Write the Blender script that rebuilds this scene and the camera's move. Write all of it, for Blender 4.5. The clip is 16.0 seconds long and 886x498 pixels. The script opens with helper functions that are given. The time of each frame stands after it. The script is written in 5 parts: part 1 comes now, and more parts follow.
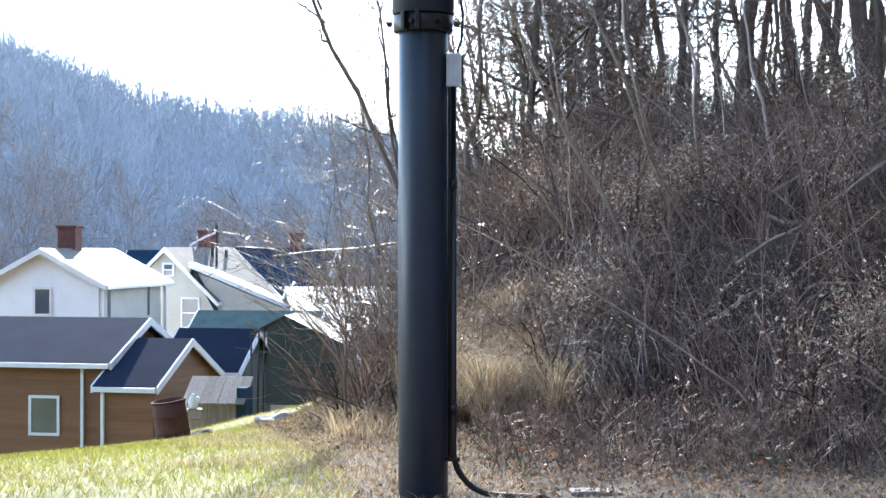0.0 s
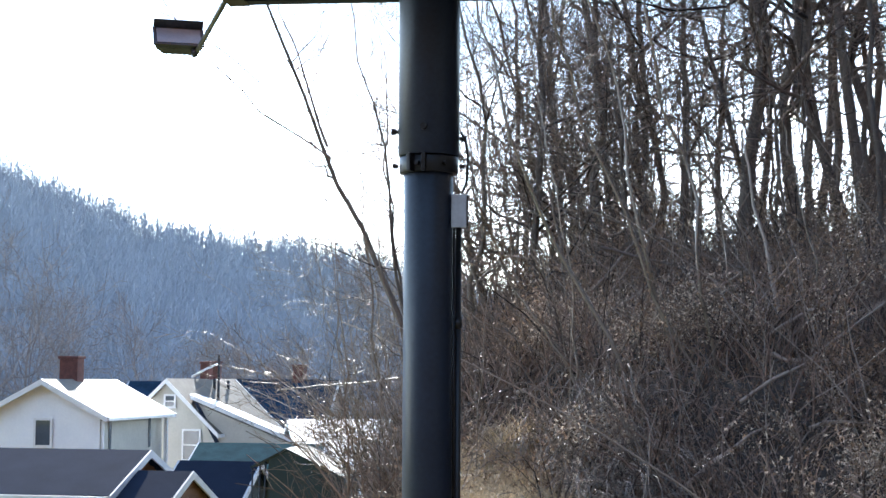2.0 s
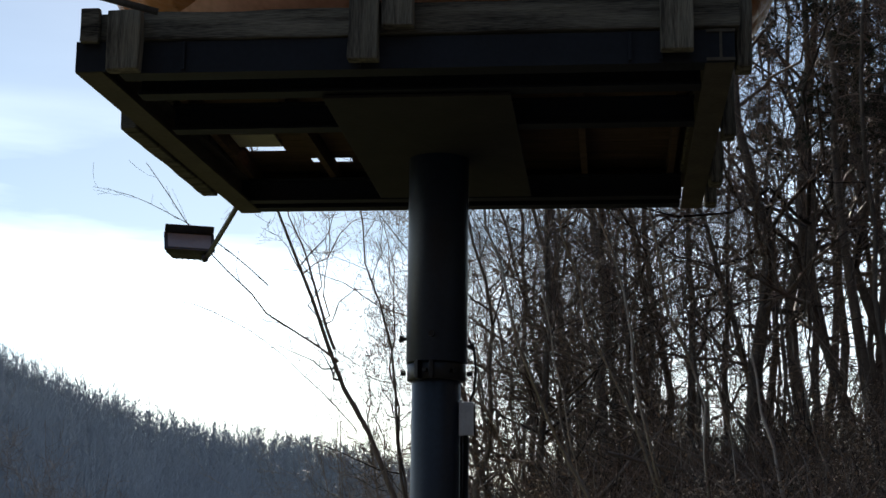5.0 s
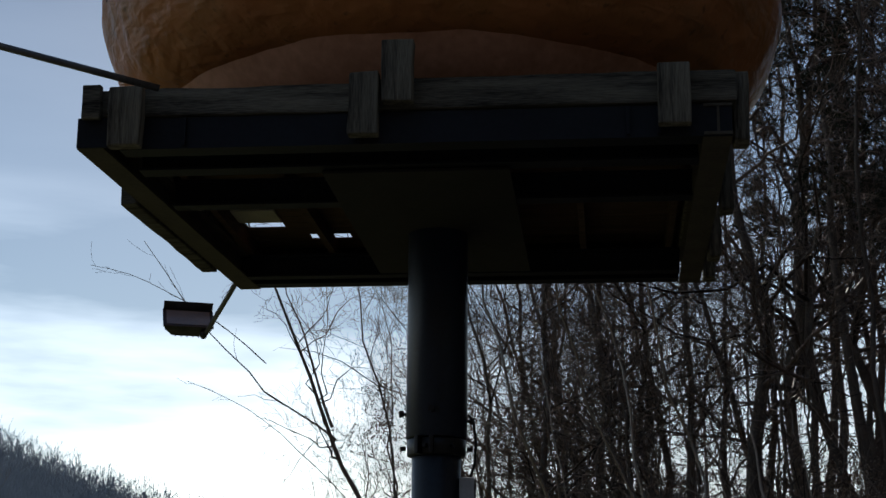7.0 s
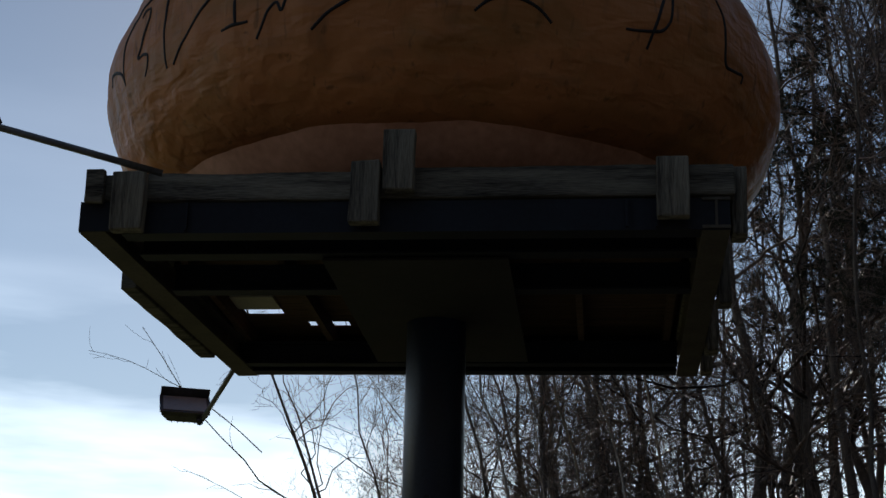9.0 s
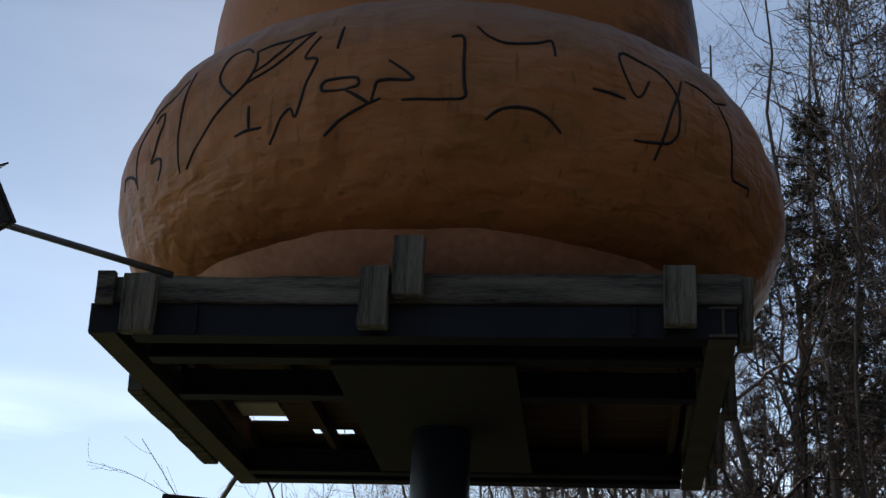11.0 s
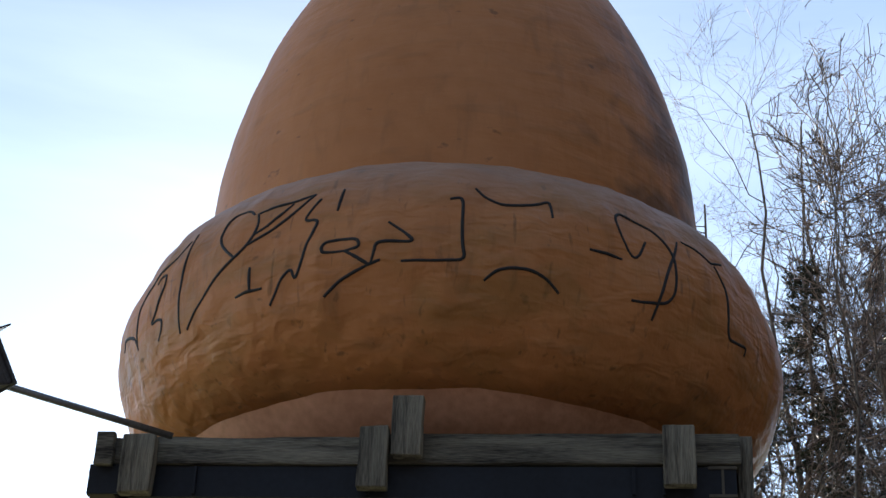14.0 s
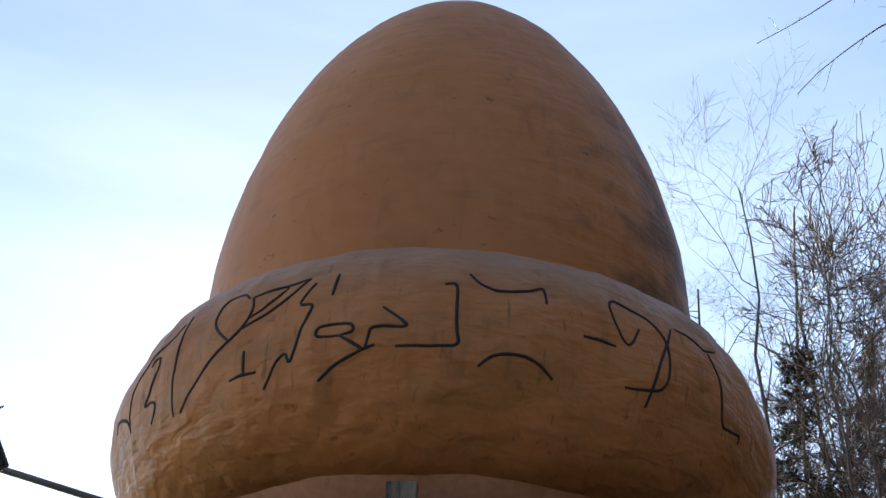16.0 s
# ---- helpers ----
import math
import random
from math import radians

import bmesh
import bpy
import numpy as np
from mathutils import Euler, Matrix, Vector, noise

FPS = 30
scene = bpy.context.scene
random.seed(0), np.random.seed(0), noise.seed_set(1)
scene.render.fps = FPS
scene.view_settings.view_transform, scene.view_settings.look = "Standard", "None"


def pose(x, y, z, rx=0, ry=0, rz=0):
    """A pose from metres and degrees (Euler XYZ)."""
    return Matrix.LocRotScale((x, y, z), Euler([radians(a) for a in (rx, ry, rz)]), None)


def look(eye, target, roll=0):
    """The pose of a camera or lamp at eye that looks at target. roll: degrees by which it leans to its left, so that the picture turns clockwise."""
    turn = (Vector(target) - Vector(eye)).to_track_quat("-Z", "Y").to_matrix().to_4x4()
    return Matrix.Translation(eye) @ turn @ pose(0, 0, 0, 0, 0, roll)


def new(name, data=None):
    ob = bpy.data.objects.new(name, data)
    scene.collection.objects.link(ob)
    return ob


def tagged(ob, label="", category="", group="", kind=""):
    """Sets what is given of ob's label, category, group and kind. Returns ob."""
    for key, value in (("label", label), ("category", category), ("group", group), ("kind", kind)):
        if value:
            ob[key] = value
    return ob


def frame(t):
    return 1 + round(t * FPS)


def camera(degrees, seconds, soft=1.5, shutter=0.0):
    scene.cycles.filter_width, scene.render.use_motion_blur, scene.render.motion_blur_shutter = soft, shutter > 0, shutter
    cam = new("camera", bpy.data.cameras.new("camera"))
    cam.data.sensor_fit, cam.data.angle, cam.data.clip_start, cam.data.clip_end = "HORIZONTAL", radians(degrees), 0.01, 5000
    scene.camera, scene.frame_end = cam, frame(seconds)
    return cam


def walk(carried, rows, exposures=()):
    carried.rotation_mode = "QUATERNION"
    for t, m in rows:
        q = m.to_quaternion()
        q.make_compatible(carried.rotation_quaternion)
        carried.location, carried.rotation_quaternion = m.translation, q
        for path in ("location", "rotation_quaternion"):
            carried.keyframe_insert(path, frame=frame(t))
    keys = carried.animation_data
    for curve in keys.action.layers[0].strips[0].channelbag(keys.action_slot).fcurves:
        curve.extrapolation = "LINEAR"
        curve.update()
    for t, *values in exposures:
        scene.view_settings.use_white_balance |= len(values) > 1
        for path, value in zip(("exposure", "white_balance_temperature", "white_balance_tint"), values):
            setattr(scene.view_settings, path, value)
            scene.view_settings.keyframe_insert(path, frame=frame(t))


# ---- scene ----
# ---------------------------------------------------------------- camera
cam = camera(30.62, 16.0, soft=1.5)
EYE = 1.35
# seconds, yaw, pitch, roll, and the drift of the hand in metres
ROWS = [
    (0.0, 0.00, 0.00, 0.00, 0.000, 0.000, 0.000),
    (0.5, 0.08, 1.38, 0.02, -0.003, -0.010, 0.014),
    (1.0, 0.08, 2.34, 0.12, -0.004, -0.020, 0.021),
    (1.5, 0.06, 3.48, 0.28, -0.004, -0.030, 0.030),
    (2.0, 0.11, 4.66, 0.30, -0.010, -0.045, 0.042),
    (2.5, 0.02, 5.80, 0.10, -0.011, -0.056, 0.043),
    (3.0, -0.04, 6.89, 0.03, -0.010, -0.060, 0.051),
    (3.5, -0.01, 8.18, 0.16, -0.010, -0.058, 0.057),
    (4.0, 0.13, 9.21, 0.33, -0.013, -0.059, 0.069),
    (4.5, 0.37, 10.55, 0.73, -0.017, -0.065, 0.078),
    (7.0, 0.29, 14.54, 0.49, -0.036, -0.072, 0.052),
    (7.5, 0.03, 15.20, 0.53, -0.039, -0.081, 0.041),
    (8.0, 0.25, 16.07, 0.96, -0.032, -0.083, 0.043),
    (8.5, 0.25, 16.66, 1.07, -0.040, -0.095, 0.033),
    (9.0, 0.31, 17.81, 1.44, -0.035, -0.098, 0.027),
    (11.5, 0.47, 23.07, 2.41, -0.082, -0.133, -0.067),
    (12.0, 0.55, 24.09, 2.44, -0.083, -0.149, -0.067),
    (12.5, 0.67, 25.15, 2.42, -0.087, -0.158, -0.070),
    (13.0, 0.54, 26.02, 2.38, -0.087, -0.168, -0.065),
    (13.5, 0.55, 26.92, 2.33, -0.086, -0.172, -0.068),
    (14.0, 0.54, 27.67, 2.26, -0.088, -0.175, -0.070),
    (14.5, 0.58, 28.49, 2.54, -0.090, -0.181, -0.064),
    (15.0, 0.25, 28.91, 2.33, -0.087, -0.190, -0.063),
    (15.5, 0.13, 29.70, 2.41, -0.091, -0.200, -0.067),
    (16.0, 0.42, 30.56, 2.72, -0.094, -0.208, -0.066),
]
EXPOSURES = [(0.0, 2.56, 5900, 10), (2.0, 2.1, 6000, 10), (3.0, 1.05, 6400, 10), (4.5, 0.3, 6700, 10), (7.0, -0.62, 6450, 10), (9.0, -0.5, 6450, 10), (11.5, 0.42, 6600, 10), (12.5, 1.0, 6800, 10), (16.0, 1.4, 6700, 10)]
walk(cam, [(t, pose(x, y, EYE + z, 90 + p, 0, yw) @ pose(0, 0, 0, 0, 0, r)) for t, yw, p, r, x, y, z in ROWS], EXPOSURES)

# ---------------------------------------------------------------- sky and sun
SUN_AZ, SUN_EL = -5.0, 27.0      # degrees to the right of +y, and above the horizon
world = bpy.data.worlds.new("sky")
scene.world = world
world.use_nodes = True
wn, wl = world.node_tree.nodes, world.node_tree.links
wn.clear()
w_out = wn.new("ShaderNodeOutputWorld")
w_bg = wn.new("ShaderNodeBackground")
w_sky = wn.new("ShaderNodeTexSky")
w_sky.sky_type = "NISHITA"
w_sky.sun_disc = False
w_sky.sun_elevation = radians(SUN_EL)
w_sky.sun_rotation = radians(SUN_AZ)
w_sky.air_density, w_sky.dust_density, w_sky.ozone_density = 1.0, 0.11, 1.1
# streaks of thin high cloud, thickest low over the valley
w_tc = wn.new("ShaderNodeTexCoord")
w_map = wn.new("ShaderNodeMapping")
w_map.inputs["Scale"].default_value = (1.5, 1.5, 9.0)
w_map.inputs["Rotation"].default_value = (0.06, 0.03, 0)
w_noise = wn.new("ShaderNodeTexNoise")
w_noise.inputs["Scale"].default_value = 1.6
w_noise.inputs["Detail"].default_value = 6
w_ramp = wn.new("ShaderNodeValToRGB")
w_ramp.color_ramp.elements[0].position, w_ramp.color_ramp.elements[1].position = 0.40, 0.62
w_sep = wn.new("ShaderNodeSeparateXYZ")
w_low = wn.new("ShaderNodeMapRange")
w_low.inputs["From Min"].default_value, w_low.inputs["From Max"].default_value = 0.29, 0.17
w_low.inputs["To Min"].default_value, w_low.inputs["To Max"].default_value = 0.04, 0.92
w_mul = wn.new("ShaderNodeMath")
w_mul.operation = "MULTIPLY"
w_mix = wn.new("ShaderNodeMixRGB")
w_gain = wn.new("ShaderNodeVectorMath")
w_gain.operation = "MULTIPLY_ADD"
w_gain.inputs[1].default_value = (2.4, 2.25, 2.1)
w_gain.inputs[2].default_value = (12.0, 12.3, 12.7)
w_veil = wn.new("ShaderNodeMapRange")       # milky air, brighter towards the horizon
w_veil.inputs["From Min"].default_value, w_veil.inputs["From Max"].default_value = 0.52, 0.30
w_veil.inputs["To Min"].default_value, w_veil.inputs["To Max"].default_value = 1.0, 1.30
w_air = wn.new("ShaderNodeVectorMath")
w_air.operation = "SCALE"
wl.new(w_sky.outputs[0], w_air.inputs[0])
wl.new(w_veil.outputs[0], w_air.inputs["Scale"])
wl.new(w_sky.outputs[0], w_gain.inputs[0])
wl.new(w_gain.outputs[0], w_mix.inputs[2])
for a, b in ((w_tc.outputs["Generated"], w_map.inputs[0]), (w_map.outputs[0], w_noise.inputs["Vector"]), (w_noise.outputs[0], w_ramp.inputs[0]),
             (w_tc.outputs["Generated"], w_sep.inputs[0]), (w_sep.outputs["Z"], w_low.inputs["Value"]), (w_low.outputs[0], w_mul.inputs[0]),
             (w_ramp.outputs[0], w_mul.inputs[1]), (w_mul.outputs[0], w_mix.inputs[0]), (w_air.outputs[0], w_mix.inputs[1]), (w_sep.outputs["Z"], w_veil.inputs["Value"]),
             (w_mix.outputs[0], w_bg.inputs[0]), (w_bg.outputs[0], w_out.inputs[0])):
    wl.new(a, b)
w_bg.inputs[1].default_value = 0.085
sun = new("sun", bpy.data.lights.new("sun", "SUN"))
sun.data.energy, sun.data.angle, sun.data.color = 3.2, radians(0.6), (1.0, 0.93, 0.82)
sun_way = Vector((math.sin(radians(SUN_AZ)) * math.cos(radians(SUN_EL)), math.cos(radians(SUN_AZ)) * math.cos(radians(SUN_EL)), math.sin(radians(SUN_EL))))
sun.matrix_world = look(sun_way * 60, (0, 0, 0))


# ---------------------------------------------------------------- materials
def mat(name, base, dark=None, rough=0.8, metal=0.0, scale=6.0, fine=60.0, bump=0.2, stretch=(1, 1, 1), var=0.5, coords="Object", rand=0.0, spec=0.5, dist=0.02, island=0.0, through_light=0.0):
    """A surface with blotches and grain: base and dark colours, two scales of noise, bump."""
    m = bpy.data.materials.new(name)
    m.use_nodes = True
    n, l = m.node_tree.nodes, m.node_tree.links
    b = n["Principled BSDF"]
    tc = n.new("ShaderNodeTexCoord")
    mp = n.new("ShaderNodeMapping")
    mp.inputs["Scale"].default_value = stretch
    l.new(tc.outputs[coords], mp.inputs[0])
    n1 = n.new("ShaderNodeTexNoise")
    n1.inputs["Scale"].default_value, n1.inputs["Detail"].default_value = scale, 5
    n2 = n.new("ShaderNodeTexNoise")
    n2.inputs["Scale"].default_value, n2.inputs["Detail"].default_value = fine, 3
    l.new(mp.outputs[0], n1.inputs["Vector"])
    l.new(mp.outputs[0], n2.inputs["Vector"])
    add = n.new("ShaderNodeMixRGB")
    add.inputs[0].default_value = 0.4
    l.new(n1.outputs[0], add.inputs[1])
    l.new(n2.outputs[0], add.inputs[2])
    ramp = n.new("ShaderNodeValToRGB")
    ramp.color_ramp.elements[0].position, ramp.color_ramp.elements[1].position = 0.5 - 0.22 * var, 0.5 + 0.22 * var
    dark = dark or tuple(c * 0.6 for c in base)
    ramp.color_ramp.elements[0].color, ramp.color_ramp.elements[1].color = (*dark, 1), (*base, 1)
    l.new(add.outputs[0], ramp.inputs[0])
    col = ramp.outputs[0]
    if rand:
        oi = n.new("ShaderNodeObjectInfo")
        hsv = n.new("ShaderNodeHueSaturation")
        mr = n.new("ShaderNodeMapRange")
        mr.inputs["To Min"].default_value, mr.inputs["To Max"].default_value = 1 - rand, 1 + rand
        l.new(oi.outputs["Random"], mr.inputs["Value"])
        l.new(mr.outputs[0], hsv.inputs["Value"])
        l.new(col, hsv.inputs["Color"])
        col = hsv.outputs[0]
    if island:
        gi = n.new("ShaderNodeNewGeometry")
        hv = n.new("ShaderNodeHueSaturation")
        mi = n.new("ShaderNodeMapRange")
        mi.inputs["To Min"].default_value, mi.inputs["To Max"].default_value = 1 - island, 1 + island
        l.new(gi.outputs["Random Per Island"], mi.inputs["Value"])
        l.new(mi.outputs[0], hv.inputs["Value"])
        l.new(col, hv.inputs["Color"])
        col = hv.outputs[0]
    if through_light:
        tr = n.new("ShaderNodeBsdfTranslucent")
        mx = n.new("ShaderNodeMixShader")
        mx.inputs[0].default_value = through_light
        l.new(col, tr.inputs[0])
        l.new(b.outputs[0], mx.inputs[1])
        l.new(tr.outputs[0], mx.inputs[2])
        l.new(mx.outputs[0], n["Material Output"].inputs[0])
    l.new(col, b.inputs["Base Color"])
    b.inputs["Roughness"].default_value, b.inputs["Metallic"].default_value = rough, metal
    b.inputs["Specular IOR Level"].default_value = spec
    if bump:
        bp = n.new("ShaderNodeBump")
        bp.inputs["Strength"].default_value, bp.inputs["Distance"].default_value = bump, dist
        l.new(add.outputs[0], bp.inputs["Height"])
        l.new(bp.outputs[0], b.inputs["Normal"])
    return m


def acorn_paint(name, soot):
    """Orange-brown paint over sprayed foam: wrinkles, dents, faint runs; the nut also has a sooty flank, the cap a
    paler, greyer upper band.
    """
    m = mat(name, (0.61, 0.255, 0.095), (0.47, 0.18, 0.058), rough=0.5, scale=1.7, fine=9, bump=0.20, var=1.2, dist=0.05, spec=0.22)
    n, l = m.node_tree.nodes, m.node_tree.links
    b = n["Principled BSDF"]
    col = b.inputs["Base Color"].links[0].from_socket
    tc = n.new("ShaderNodeTexCoord")
    sep = n.new("ShaderNodeSeparateXYZ")
    l.new(tc.outputs["Object"], sep.inputs[0])

    def field(scale, stretch, detail=4, distort=0.0):
        mp = n.new("ShaderNodeMapping")
        mp.inputs["Scale"].default_value = stretch
        l.new(tc.outputs["Object"], mp.inputs[0])
        t = n.new("ShaderNodeTexNoise")
        t.inputs["Scale"].default_value, t.inputs["Detail"].default_value, t.inputs["Distortion"].default_value = scale, detail, distort
        l.new(mp.outputs[0], t.inputs["Vector"])
        return t.outputs[0]

    def span(value, lo, hi, top):
        r = n.new("ShaderNodeMapRange")
        r.inputs["From Min"].default_value, r.inputs["From Max"].default_value, r.inputs["To Max"].default_value = lo, hi, top
        l.new(value, r.inputs["Value"])
        return r.outputs[0]

    def over(under, amount, colour):
        x = n.new("ShaderNodeMixRGB")
        x.inputs[2].default_value = (*colour, 1)
        l.new(amount, x.inputs[0])
        l.new(under, x.inputs[1])
        return x.outputs[0]

    def madd(a, k, c):
        x = n.new("ShaderNodeMath")
        x.operation = "MULTIPLY_ADD"
        x.inputs[1].default_value = k
        l.new(a, x.inputs[0])
        l.new(c, x.inputs[2])
        return x.outputs[0]

    def relief(height, strength, dist):
        x = n.new("ShaderNodeBump")
        x.inputs["Strength"].default_value, x.inputs["Distance"].default_value = strength, dist
        l.new(height, x.inputs["Height"])
        l.new(b.inputs["Normal"].links[0].from_socket, x.inputs["Normal"])
        l.new(x.outputs[0], b.inputs["Normal"])

    big = field(1.5, (1, 1, 1), 6)
    folds = field(1.4, (1.6, 1.6, 6.0), 3, 0.25)          # lap lines of the sprayed coat, running round
    relief(folds, 0.30 if soot else 0.30, 0.05)
    runs = field(2.4, (4.0, 4.0, 0.9), 5, 0.4)             # runs and sags, running down
    relief(runs, 0.15 if soot else 0.34, 0.05)
    col = over(col, span(runs, 0.58, 0.72, 0.2 if soot else 0.32), (0.15, 0.085, 0.04))
    col = over(col, span(folds, 0.58, 0.70, 0.18 if soot else 0.34), (0.20, 0.11, 0.05))
    if not soot:
        drips = field(4.6, (4.2, 4.2, 0.8), 3, 0.3)
        col = over(col, span(drips, 0.63, 0.73, 0.55), (0.10, 0.06, 0.03))
        knobs = field(5.0, (1.0, 1.0, 2.2), 2, 0.4)
        relief(knobs, 0.7, 0.04)
    specks = field(7.0, (1, 1, 1.6), 3)
    col = over(col, span(specks, 0.70, 0.76, 0.55), (0.11, 0.06, 0.035))
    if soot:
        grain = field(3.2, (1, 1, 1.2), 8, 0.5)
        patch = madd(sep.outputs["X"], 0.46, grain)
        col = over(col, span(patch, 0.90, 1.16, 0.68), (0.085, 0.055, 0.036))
    else:
        up = madd(big, 0.25, sep.outputs["Z"])
        lo = span(up, 3.92, 4.24, 0.70)
        col = over(col, lo, (0.40, 0.27, 0.20))
        col = over(col, span(field(2.0, (1, 1, 2.0), 6, 0.3), 0.50, 0.66, 0.38), (0.27, 0.155, 0.045))
    l.new(col, b.inputs["Base Color"])
    return m


